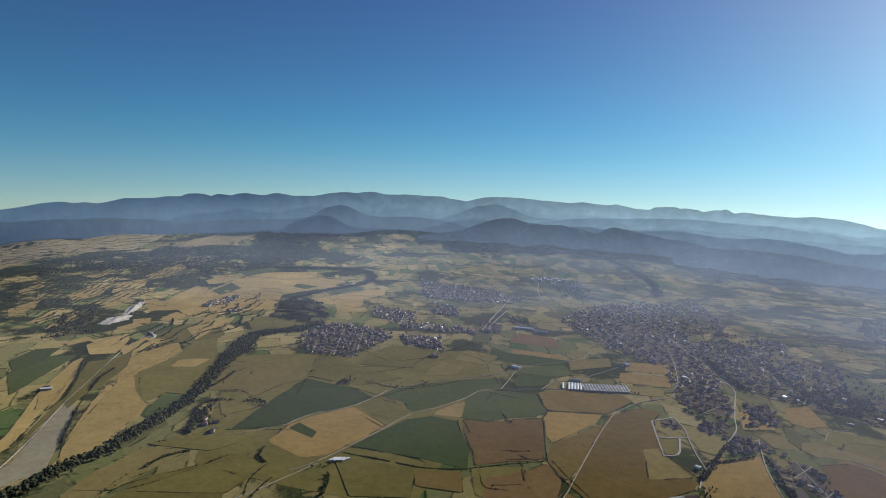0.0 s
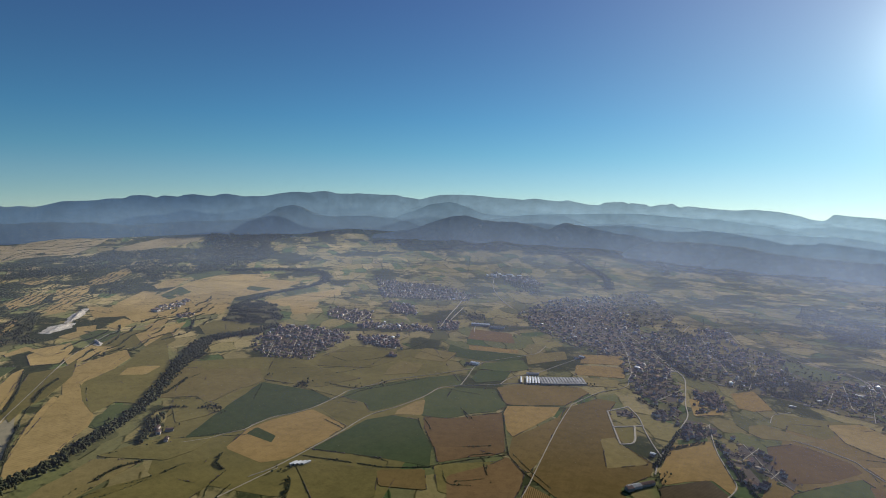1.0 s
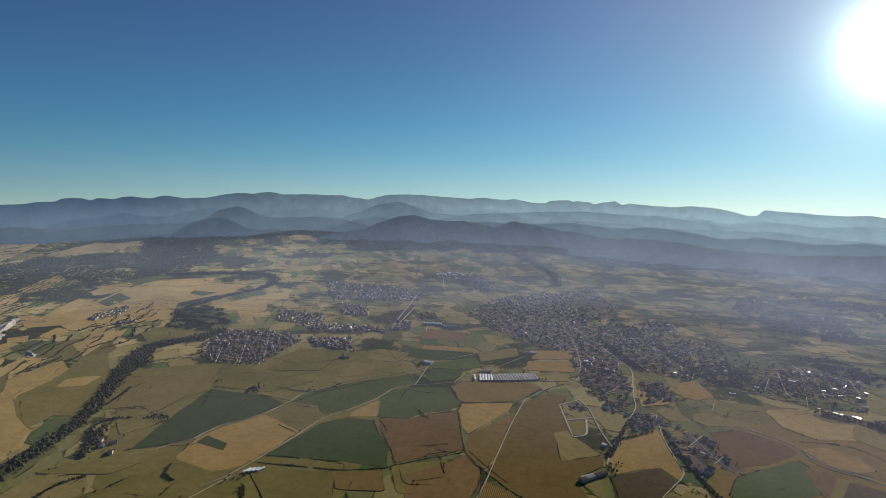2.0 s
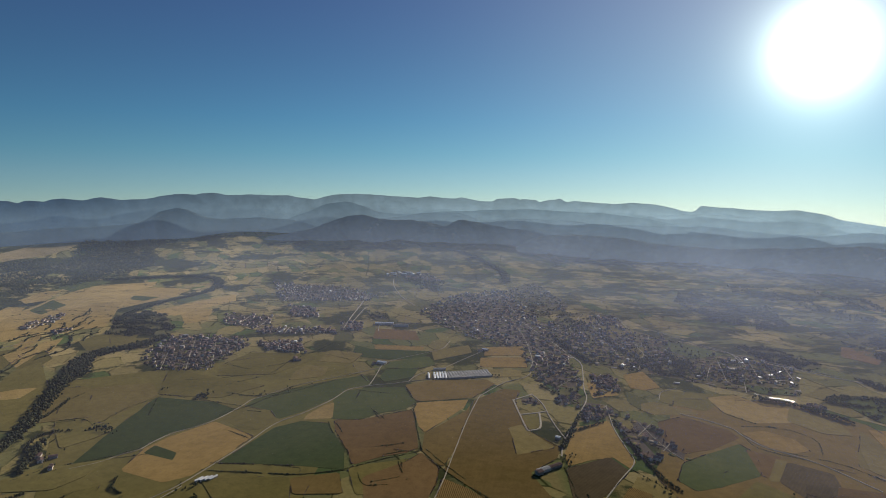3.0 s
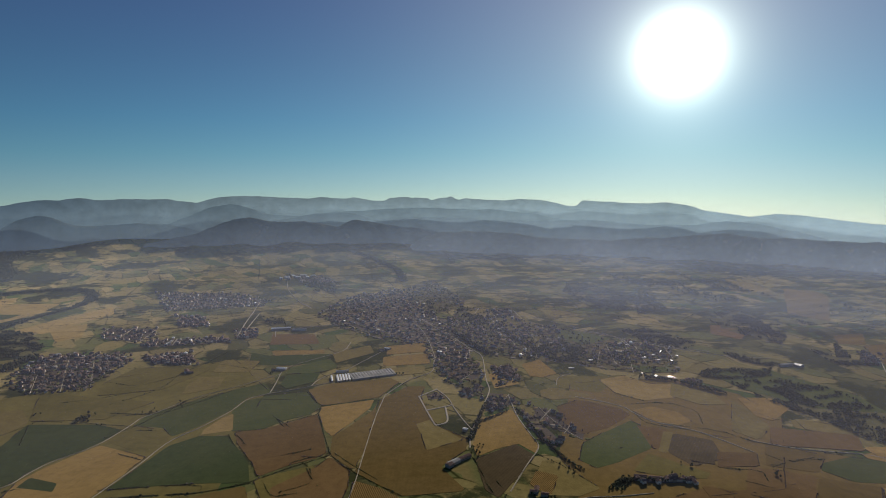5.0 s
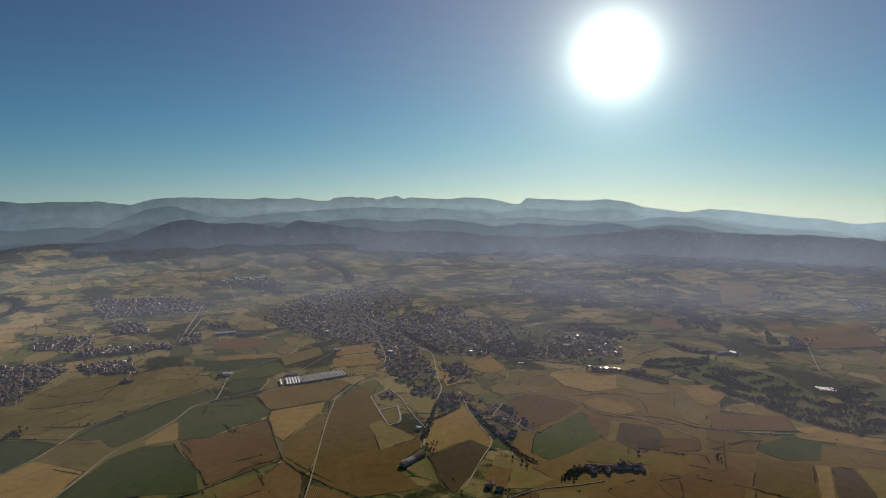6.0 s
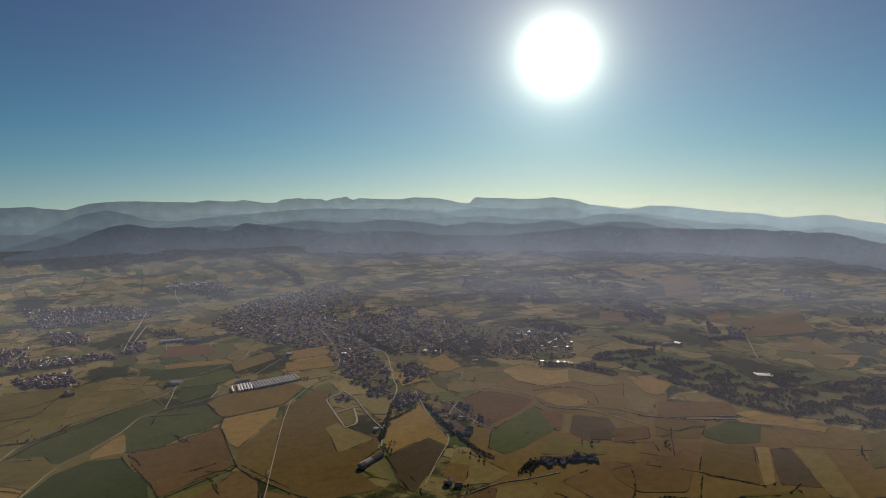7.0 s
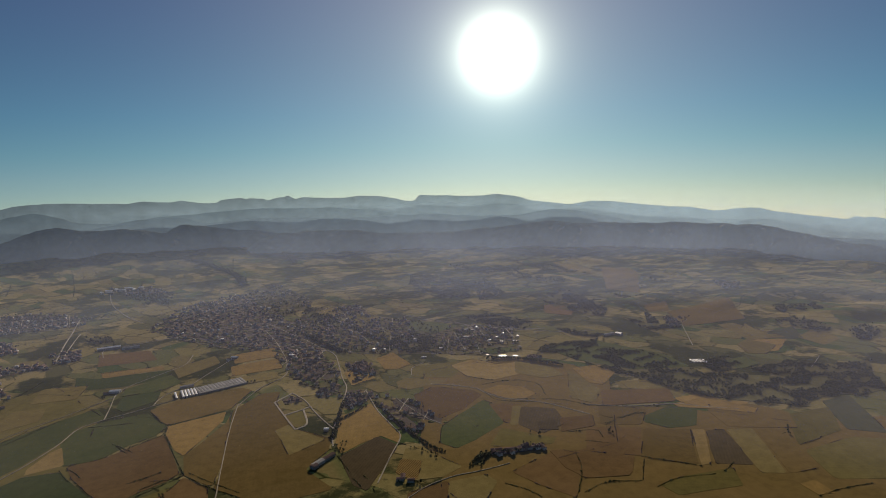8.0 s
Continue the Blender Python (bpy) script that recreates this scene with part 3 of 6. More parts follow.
def haze_material(d, tone, bottom=0.0, thick=180.0, high=570.0, west=0.4):
    """Tint that imitates thin valley haze on added sheets: nearly clear, scattering sunlight forward, thinner with
    height, denser eastward for the brighter veil on the sun's side.
    """
    m = bpy.data.materials.new("valley_haze_tint")
    m.use_nodes = True
    t = m.node_tree
    t.nodes.clear()
    link = t.links.new
    co = node(t, "ShaderNodeTexCoord").outputs["Object"]
    sep = node(t, "ShaderNodeSeparateXYZ")
    link(co, sep.inputs[0])
    layer = node(t, "ShaderNodeMapRange")
    layer.inputs["From Min"].default_value, layer.inputs["From Max"].default_value = bottom, high
    link(sep.outputs["Z"], layer.inputs["Value"])
    thin = ramp(t, [(0.02, (0, 0, 0)), ((thick - bottom) / (high - bottom), (d, d, d)), (1.0, (0, 0, 0))])
    thin.color_ramp.interpolation = "EASE"
    link(layer.outputs[0], thin.inputs[0])
    east = node(t, "ShaderNodeMapRange")
    for key, v in (("From Min", -1200), ("From Max", 1400), ("To Min", west), ("To Max", EAST_HAZE)):
        east.inputs[key].default_value = v
    link(sep.outputs["X"], east.inputs["Value"])
    drift = node(t, "ShaderNodeMapRange")
    for key, v in (("From Min", 0.3), ("From Max", 0.7), ("To Min", 0.7), ("To Max", 1.3)):
        drift.inputs[key].default_value = v
    link(noise_tex(t, co, 0.0022, 3, 0.5).outputs["Fac"], drift.inputs["Value"])
    dense = node(t, "ShaderNodeMath", operation="MULTIPLY")
    link(thin.outputs[0], dense.inputs[0])
    link(east.outputs[0], dense.inputs[1])
    patchy = node(t, "ShaderNodeMath", operation="MULTIPLY")
    link(dense.outputs[0], patchy.inputs[0])
    link(drift.outputs[0], patchy.inputs[1])
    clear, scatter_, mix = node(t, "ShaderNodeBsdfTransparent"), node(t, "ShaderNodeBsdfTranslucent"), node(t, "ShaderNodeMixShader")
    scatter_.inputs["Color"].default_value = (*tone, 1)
    # fixed normal, so sheets take the sun alike at every bearing
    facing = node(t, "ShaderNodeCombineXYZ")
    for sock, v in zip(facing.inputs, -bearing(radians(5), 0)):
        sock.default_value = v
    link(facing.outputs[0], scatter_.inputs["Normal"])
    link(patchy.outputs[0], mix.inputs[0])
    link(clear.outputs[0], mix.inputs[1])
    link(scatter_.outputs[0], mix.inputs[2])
    link(mix.outputs[0], node(t, "ShaderNodeOutputMaterial").inputs["Surface"])
    return m


EAST_HAZE = 2.4


def haze_sheet(dist, material, bend=0.03):
    az = np.radians(np.arange(-110, 130, 1.5))
    r = dist * (1 + bend * np.sin(az * 7 + dist))
    up = np.linspace(-30, 570, 7)
    V = np.stack([np.repeat(r * np.sin(az), 7), np.repeat(r * np.cos(az), 7), np.tile(up, len(az))], -1)
    i, j = np.meshgrid(np.arange(len(az) - 1), np.arange(6), indexing="ij")
    F = np.stack([i * 7 + j, (i + 1) * 7 + j, (i + 1) * 7 + j + 1, i * 7 + j + 1], -1).reshape(-1, 4)
    me = mesh_of("haze_sheet", V, F, material)
    me.polygons.foreach_set("use_smooth", [True] * len(me.polygons))
    tagged(new("haze_sheet", me), "thin bluish tinted sheet imitating haze over the valley", "haze", kind="stuff")


# added tinted sheets, ring behind ring, lay the bluish haze over the land
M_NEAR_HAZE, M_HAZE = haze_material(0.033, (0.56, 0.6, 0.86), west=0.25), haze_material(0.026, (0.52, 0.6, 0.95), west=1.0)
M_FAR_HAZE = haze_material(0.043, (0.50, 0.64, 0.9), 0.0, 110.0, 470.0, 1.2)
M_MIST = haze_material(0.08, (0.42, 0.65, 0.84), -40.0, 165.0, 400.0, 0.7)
haze_sheet(1000, M_NEAR_HAZE)
haze_sheet(1600, M_HAZE)
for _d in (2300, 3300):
    haze_sheet(_d, M_FAR_HAZE)
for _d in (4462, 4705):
    haze_sheet(_d, M_MIST, 0.0008)
FIELD_COUNT = [0]
EDGES = []


def densify(pts, step):
    out = []
    for a, b in zip(pts, pts[1:]):
        n = max(1, int(math.dist(a, b) / step))
        out += [(a[0] + (b[0] - a[0]) * k / n, a[1] + (b[1] - a[1]) * k / n) for k in range(n)]
    return out + [pts[-1]]


def rounded(pts, closed=False, rounds=2, cut=0.2):
    """Chaikin's corner cutting, for the natural bend of tracks and field edges."""
    for _ in range(rounds):
        out = [] if closed else [pts[0]]
        pairs = list(zip(pts, pts[1:] + (pts[:1] if closed else [])))
        for a, b in pairs:
            out += [(a[0] * (1 - cut) + b[0] * cut, a[1] * (1 - cut) + b[1] * cut), (a[0] * cut + b[0] * (1 - cut), a[1] * cut + b[1] * (1 - cut))]
        pts = out if closed else out + [pts[-1]]
    return pts


def field(crop, *corners):
    """One plot of farmland as a low bank of soil with an uneven rim."""
    corners = laid(corners)
    if max(x for x, _ in corners) < -860:      # the sunny terraces west of the river
        crop = {"ochre": "gold", "ochre2": "gold", "tan": "straw" if max(math.hypot(*p) for p in corners) > 3300 else "gold"}.get(crop, crop)
    k = FIELD_COUNT[0]
    FIELD_COUNT[0] += 1
    rng = random.Random(k + 11)
    pts = rounded(densify(list(corners) + [corners[0]], 60)[:-1], True, 1, 0.07)
    pts = [(x + rng.uniform(-1.6, 1.6), y + rng.uniform(-1.6, 1.6)) for x, y in pts]
    top = 0.25 + 0.0035 * k
    bm = bmesh.new()
    rise = [float(ground_z(x, y)) for x, y in pts]
    up = [bm.verts.new((x, y, z + top)) for (x, y), z in zip(pts, rise)]
    low = [bm.verts.new((x, y, z - 0.3)) for (x, y), z in zip(pts, rise)]
    for q in range(len(pts)):
        w = (q + 1) % len(pts)
        bm.faces.new((low[q], low[w], up[w], up[q]))
    face = bm.faces.new(up)
    inner = bmesh.ops.triangulate(bm, faces=[face])["faces"]
    if math.hypot(*pts[0]) > 1900:      # drape it over the rolling land
        foot = set(low)
        inner = list({e for f in inner for e in f.edges})
        bmesh.ops.subdivide_edges(bm, edges=inner, cuts=4, use_grid_fill=True)
        for v in bm.verts:
            if v not in foot:
                v.co.z = float(ground_z(v.co.x, v.co.y)) + top
    bmesh.ops.recalc_face_normals(bm, faces=bm.faces)
    for q in range(len(pts)):
        if rng.random() < 0.32 and crop not in ("yard", "garden", "understory"):
            EDGES.append((pts[q], pts[(q + 1) % len(pts)]))
    tagged(part("field", bm, CROPS[crop]), CROP_WORDS[crop], "field", kind="structure")


def ribbon(name, width, pts, top, material, seed, wobble=0.12):
    rng = random.Random(seed)
    pts = densify(rounded(list(pts)), 14)
    bm = bmesh.new()
    rows = []
    for q, (x, y) in enumerate(pts):
        a, b = pts[max(q - 1, 0)], pts[min(q + 1, len(pts) - 1)]
        d = math.dist(a, b) or 1
        nx, ny = -(b[1] - a[1]) / d, (b[0] - a[0]) / d
        z = float(ground_z(x, y))
        l, r = width / 2 * (1 + rng.uniform(-wobble, wobble)), width / 2 * (1 + rng.uniform(-wobble, wobble))
        rows.append([bm.verts.new(p) for p in ((x - nx * (l + .6), y - ny * (l + .6), z - .4), (x - nx * l, y - ny * l, z + top),
                                               (x + nx * r, y + ny * r, z + top), (x + nx * (r + .6), y + ny * (r + .6), z - .4))])
    for a, b in zip(rows, rows[1:]):
        for c in range(3):
            bm.faces.new((a[c], a[c + 1], b[c + 1], b[c]))
    bmesh.ops.recalc_face_normals(bm, faces=bm.faces)
    return part(name, bm, material)


ROAD_POINTS = []


def road(width, *pts):
    pts = laid(pts)
    ROAD_POINTS.extend(densify(rounded(list(pts)), 6))
    ob = ribbon("road", width * 0.62, pts, 1.2, M_ROAD, int(pts[0][0]) + 9999)
    tagged(ob, "pale gravel country road between the fields" if width > 3 else "narrow pale dirt track along a field edge", "road", kind="structure")


def river(width, *pts):
    tagged(ribbon("water", width, pts, 1.25, M_WATER, 3, 0.6), "narrow river glinting in the low sun", "river", kind="structure")


# ---- trees ----
_p = (1 + 5 ** 0.5) / 2
ICO_V = np.array([(-1, _p, 0), (1, _p, 0), (-1, -_p, 0), (1, -_p, 0), (0, -1, _p), (0, 1, _p), (0, -1, -_p), (0, 1, -_p), (_p, 0, -1), (_p, 0, 1), (-_p, 0, -1), (-_p, 0, 1)]) / math.hypot(1, _p)
ICO_F = np.array([(0, 11, 5), (0, 5, 1), (0, 1, 7), (0, 7, 10), (0, 10, 11), (1, 5, 9), (5, 11, 4), (11, 10, 2), (10, 7, 6), (7, 1, 8),
                  (3, 9, 4), (3, 4, 2), (3, 2, 6), (3, 6, 8), (3, 8, 9), (4, 9, 5), (2, 4, 11), (6, 2, 10), (8, 6, 7), (9, 8, 1)])


def clumps(name, centres, radii, seed, material):
    """Leaf clumps, each an uneven faceted puff, as one mesh."""
    rng = np.random.default_rng(seed)
    c, r = np.asarray(centres, float), np.asarray(radii, float)
    jit = 1 + rng.uniform(-0.3, 0.3, (len(c), 12, 1))
    v = c[:, None] + ICO_V[None] * jit * r[:, None, None] * np.array([1, 1, 0.9])
    f = ICO_F[None] + (np.arange(len(c)) * 12)[:, None, None]
    return mesh_of(name, v.reshape(-1, 3), f.reshape(-1, 3), material)


def tree_clumps(xy, height, seed, per=5):
    """Clump centres and radii for many trees at once."""
    rng = np.random.default_rng(seed)
    xy, h = np.asarray(xy, float), np.asarray(height, float)
    z = ground_z(xy[:, 0], xy[:, 1])
    C, R = [], []
    for k in range(per):
        a = rng.uniform(0, 6.28, len(xy))
        d = h * rng.uniform(0.05, 0.26, len(xy)) * (k > 0)
        up = h * (rng.uniform(0.28, 0.75, len(xy)) if k else 0.72)
        C.append(np.stack([xy[:, 0] + np.cos(a) * d, xy[:, 1] + np.sin(a) * d, z + up], -1))
        R.append(h * rng.uniform(0.2, 0.3, len(xy)))
    return np.concatenate(C), np.concatenate(R)


def inside(poly, x, y):
    hit, j = np.zeros(len(x), bool), len(poly) - 1
    for i in range(len(poly)):
        (xi, yi), (xj, yj) = poly[i], poly[j]
        if yi != yj:
            hit ^= ((yi > y) != (yj > y)) & (x < (xj - xi) * (y - yi) / (yj - yi) + xi)
        j = i
    return hit


def scatter(poly, spacing, seed):
    rng = np.random.default_rng(seed)
    p = np.array(poly, float)
    lo, hi = p.min(0), p.max(0)
    n = int(np.prod(hi - lo) / spacing ** 2) + 4
    q = rng.uniform(lo, hi, (n, 2))
    return q[inside(poly, q[:, 0], q[:, 1]) & (np.hypot(q[:, 0], q[:, 1]) < 4660)]


COUNT = [0]


def wood(*poly):
    poly = laid(poly)
    COUNT[0] += 1
    far = min(math.hypot(*p) for p in poly)
    if far < 2300:
        mx, my = sum(p[0] for p in poly) / len(poly), sum(p[1] for p in poly) / len(poly)
        field("understory", *[(x + (mx - x) * 0.06, y + (my - y) * 0.06) for x, y in poly])
    xy = scatter(poly, 4.7 if far < 2000 else 7.5 if far < 2700 else 11, COUNT[0])
    thin = np.array([noise.noise((x / 55, y / 40, 3.0)) + 0.5 * noise.noise((x / 17, y / 17, 5.0)) > -0.08 for x, y in xy], bool)
    xy = xy[thin]
    h = np.random.default_rng(COUNT[0]).uniform(3.2, 7.0, len(xy)) * (1 if far < 2000 else 1.3 if far < 2700 else 1.9)
    c, r = tree_clumps(xy, h, COUNT[0])
    tagged(new("woodland", clumps("woodland", c, r, COUNT[0], M_LEAF)), "dense dark green woodland on the valley floor", "woodland", kind="stuff")


def scrub(*poly):
    poly = laid(poly)
    COUNT[0] += 1
    xy = scatter(poly, 13, COUNT[0])
    keep = np.sin(xy[:, 0] / 60 + np.sin(xy[:, 1] / 90)) + np.sin(xy[:, 1] / 45 + 1) > -0.9
    xy = xy[keep]
    h = np.random.default_rng(COUNT[0]).uniform(7, 14, len(xy))
    c, r = tree_clumps(xy, h, COUNT[0], 3)
    tagged(new("scrubland", clumps("scrubland", c, r, COUNT[0], M_LEAF)), "dark evergreen oak scrub covering the low hills", "scrub", kind="stuff")


def tree_belt(width, *pts):
    pts = laid(pts)
    COUNT[0] += 1
    rng = np.random.default_rng(COUNT[0])
    line = np.array(densify(rounded(list(pts)), 3.2 if width > 12 else 1.7))
    line = line[np.hypot(line[:, 0], line[:, 1]) < 4660]
    xy = np.repeat(line, max(1, int(width / 9)), 0)
    xy = xy + rng.normal(0, width * 0.24, xy.shape)
    h = rng.uniform(5, 11, len(xy)) * min(1.0, 0.35 + width / 28)
    c, r = tree_clumps(xy, h, COUNT[0])
    tagged(new("tree_belt", clumps("tree_belt", c, r, COUNT[0], M_LEAF)), "dark belt of riverside poplars and willows", "trees", kind="stuff")


def hedge(*pts):
    pts = laid(pts)
    COUNT[0] += 1
    rng = np.random.default_rng(COUNT[0])
    line = np.array(densify(rounded(list(pts), rounds=1), 1.5))
    keep = np.array([noise.noise((x / 23, y / 23, 7.0)) > -0.3 for x, y in line], bool)
    line = line[keep]
    xy = line + rng.normal(0, 0.7, line.shape)
    r = rng.uniform(0.5, 1.2, len(xy)) * np.where(rng.uniform(0, 1, len(xy)) < 0.06, 1.9, 1)
    c = np.c_[xy, ground_z(xy[:, 0], xy[:, 1]) + r * 0.6]
    tagged(new("hedge", clumps("hedge", c, r, COUNT[0], M_LEAF)), "straggling dark hedgerow along a field edge", "hedge")


def terraces(spacing, *pts):
    """Wavy scrub banks between narrow terraced strips; the first two points give their run."""
    COUNT[0] += 1
    rng = np.random.default_rng(COUNT[0])
    pts = laid(pts)
    (ax, ay), (bx, by) = pts[:2]
    poly = list(pts[2:])
    a = math.atan2(by - ay, bx - ax)
    c, s = math.cos(a), math.sin(a)
    mid = np.array(poly, float).mean(0)
    span = np.abs(np.array(poly) - mid).max() * 1.5
    C, R = [], []
    for v in np.arange(-span, span, spacing):
        u = np.arange(-span, span, 2.6)
        bend = np.array([noise.noise((q / 160, v / 240, 3.0)) * spacing * 1.6 + noise.noise((q / 45, v / 60, 6.0)) * spacing * .3 for q in u])
        w = v + bend + rng.normal(0, .8, len(u))
        x, y = mid[0] + u * c - w * s, mid[1] + u * s + w * c
        keep = inside(poly, x, y) & np.array([noise.noise((q / 70, v / 50, 9.0)) > -0.25 for q in u], bool)
        r = rng.uniform(1.3, 2.7, len(u)) * np.where(rng.uniform(0, 1, len(u)) < .08, 1.8, 1)
        C.append(np.stack([x, y, ground_z(x, y) + .5 + r * .5], -1)[keep])
        R.append(r[keep])
    me = clumps("terrace_banks", np.concatenate(C), np.concatenate(R), COUNT[0], M_LEAF)
    tagged(new("terrace_banks", me), "dark scrubby banks between narrow terraced strips", "banks", kind="stuff")


HOUSES = []
VILLAGES = []


ROAD_CELLS = {}


def off_road(xy, gap):
    """Which of the places keep clear of every road."""
    if not ROAD_CELLS:
        for x, y in ROAD_POINTS:
            ROAD_CELLS.setdefault((int(x // 12), int(y // 12)), []).append((x, y))
    free = []
    for x, y in xy:
        i, j = int(x // 12), int(y // 12)
        close = [p for a in (-1, 0, 1) for b in (-1, 0, 1) for p in ROAD_CELLS.get((i + a, j + b), ())]
        free.append(all(abs(p[0] - x) + abs(p[1] - y) > gap for p in close))
    return np.array(free, bool)


def village(count, turn, *poly):
    poly = laid(poly)
    mx, my = sum(p[0] for p in poly) / len(poly), sum(p[1] for p in poly) / len(poly)
    field("yard", *[(x + (mx - x) * 0.16, y + (my - y) * 0.16) for x, y in poly])
    VILLAGES.append((count, turn, poly))


def suburb(count, turn, *poly):
    """Orchards, gardens and scattered houses at the edge of town."""
    poly = laid(poly)
    field("garden", *poly)
    VILLAGES.append((count, turn, poly))
    COUNT[0] += 1
    xy = scatter(poly, 7.5, COUNT[0])
    dense = np.array([noise.noise((x / 42, y / 30, 1.0)) + 0.5 * noise.noise((x / 15, y / 15, 5.0)) for x, y in xy])
    xy = xy[dense > 0.19]
    c, r = tree_clumps(xy, np.random.default_rng(COUNT[0]).uniform(3, 7.5, len(xy)), COUNT[0], 4)
    tagged(new("orchard_trees", clumps("orchard_trees", c, r, COUNT[0], M_LEAF)), "loose groups of trees between gardens", "trees", kind="stuff")


def garden_plots(poly, turn):
    """Small gardens, yards and paddocks of many colours between the houses."""
    rng = np.random.default_rng(COUNT[0] + 900)
    xy = scatter(poly, 17, COUNT[0] + 900)
    V, F = [], []
    for q, (x, y) in enumerate(xy):
        w, l = rng.uniform(4, 12), rng.uniform(3, 7)
        a = radians(turn + rng.normal(0, 5) + 90 * rng.integers(0, 2))
        c, s = math.cos(a), math.sin(a)
        z = float(ground_z(x, y)) + 0.62 + 0.0007 * (q % 400)
        if not inside(list(poly), np.array([x + w * c]), np.array([y + w * s]))[0]:
            continue
        n = len(V)
        ring = [(w, l), (-w * rng.uniform(.8, 1), l), (-w, -l * rng.uniform(.7, 1)), (w * rng.uniform(.8, 1), -l)]
        V += [(x + u * c - v * s, y + u * s + v * c, z) for u, v in ring] + [(x + 1.05 * (u * c - v * s), y + 1.05 * (u * s + v * c), z - 0.9) for u, v in ring]
        F += [(n, n + 1, n + 2, n + 3)] + [(n + 4 + i, n + 4 + (i + 1) % 4, n + (i + 1) % 4, n + i) for i in range(4)]
    if V:
        tagged(new("garden_plots", mesh_of("garden_plots", V, F, M_PLOT)), "small gardens and yards between village houses", "gardens", kind="stuff")


def settle(count, turn, poly):
    """Plots in loose rows along the village's own bearing."""
    COUNT[0] += 1
    rng = np.random.default_rng(COUNT[0])
    p = np.array(poly, float)
    mid = p.mean(0)
    ca, sa = math.cos(radians(turn)), math.sin(radians(turn))
    area = 0.5 * abs(sum(a[0] * b[1] - b[0] * a[1] for a, b in zip(poly, poly[1:] + poly[:1])))
    step = max(9.0, math.sqrt(area / count))
    span = np.abs(p - mid).max() * 1.5
    for u in np.arange(-span, span, step * 1.25):
        for w in np.arange(-span, span, step * 0.8):
            du, dw = u + rng.uniform(-.45, .45) * step, w + rng.uniform(-.4, .4) * step
            x, y = mid[0] + du * ca - dw * sa, mid[1] + du * sa + dw * ca
            loose = noise.noise((x / 55, y / 55, turn))
            if not off_road([(x, y)], 7.5)[0]:
                continue
            if inside(list(poly), np.array([x + 14 * loose]), np.array([y - 14 * loose]))[0] and rng.uniform() < (0.8 + 1.3 * min(0, loose + 0.12)) * min(1, max(0.55, 1.0 + 1.3 * noise.noise((x / 170, y / 130, 4.0)))):
                HOUSES.append((x, y, turn + rng.normal(0, 6) + (90 if rng.uniform() < .3 else 0), int(rng.integers(0, 5)), float(rng.uniform(.8, 1.2))))
    # side streets along the rows
    for u in np.arange(-span, span, step * 3.75) + step * 0.6:
        runs = [w for w in np.arange(-span, span, 5.0) if inside(list(poly), np.array([mid[0] + u * ca - w * sa]), np.array([mid[1] + u * sa + w * ca]))[0]]
        if len(runs) > 12:
            ends = [(mid[0] + u * ca - w * sa, mid[1] + u * sa + w * ca) for w in (runs[0], runs[len(runs) // 2], runs[-1])]
            tagged(ribbon("street", 1.4, ends, 1.25, M_ROAD, COUNT[0]), "pale narrow village street between houses", "street", kind="structure")
    # garden trees between the houses
    xy = scatter(poly, max(6.5, step * 0.56), COUNT[0] + 500)
    if len(xy):
        xy = xy[[noise.noise((x / 34, y / 34, 2.0)) + 0.4 * noise.noise((x / 11, y / 11, 8.0)) > 0.03 for x, y in xy]]
    garden_plots(poly, turn)
    if len(xy):
        xy = xy[off_road(xy, 5)]
    if len(xy):
        h = rng.uniform(1.8, 4.6, len(xy))
        c, r = tree_clumps(xy, h, COUNT[0], 4)
        tagged(new("garden_trees", clumps("garden_trees", c, r, COUNT[0], M_TWIG)), "dark garden trees between village houses", "trees", kind="stuff")


# ---- plan of the valley ----
# open land that the single plots lie in
field("brown2", (424, 1077), (674, 1131), (923, 974), (1074, 818), (1300, 733), (965, 508), (635, 620), (348, 778), (325, 902))
field("olive2", (-1030, 1483), (-853, 1582), (-598, 1726), (-386, 1816), (-255, 1537), (-269, 1251), (-265, 889), (-509, 887), (-695, 901))
field("brown2", (517, 1465), (800, 1469), (893, 1327), (901, 1181), (696, 897), (352, 894), (356, 1079))
village(286, 20, (-962, 1719), (-975, 1924), (-902, 1952), (-769, 1955), (-710, 1928), (-679, 1839), (-708, 1680), (-701, 1601), (-836, 1586), (-905, 1642))
village(132, 10, (-682, 1896), (-534, 1925), (-485, 1771), (-605, 1798))
village(66, 0, (-933, 2273), (-727, 2250), (-688, 2121), (-742, 2042), (-872, 2118))
village(79, 5, (-735, 2081), (-475, 2086), (-419, 2004), (-703, 1984))
village(330, 8, (-962, 2958), (-591, 2864), (-403, 2691), (-410, 2568), (-788, 2523))
village(88, 8, (-727, 2437), (-608, 2398), (-553, 2244), (-660, 2242))
village(52, 30, (-452, 2168), (-369, 2170), (-358, 2050), (-438, 2048))
village(470, 35, (-198, 2357), (-73, 2701), (193, 2889), (265, 2320), (403, 2066), (384, 1828), (266, 1739), (178, 1855), (39, 1971), (-79, 2135))
village(99, 20, (-409, 3386), (-215, 3333), (-111, 3067), (-319, 3127))
village(96, -15, (655, 1735), (850, 1855), (933, 1723), (877, 1607), (777, 1587), (634, 1613))
village(34, -35, (372, 1348), (414, 1306), (448, 1151), (429, 1122), (376, 1202), (359, 1268))
village(20, -35, (336, 1347), (362, 1275), (385, 1141), (350, 1098), (338, 1149), (333, 1271))
village(12, -30, (283, 1439), (348, 1412), (354, 1358), (308, 1322), (269, 1382))
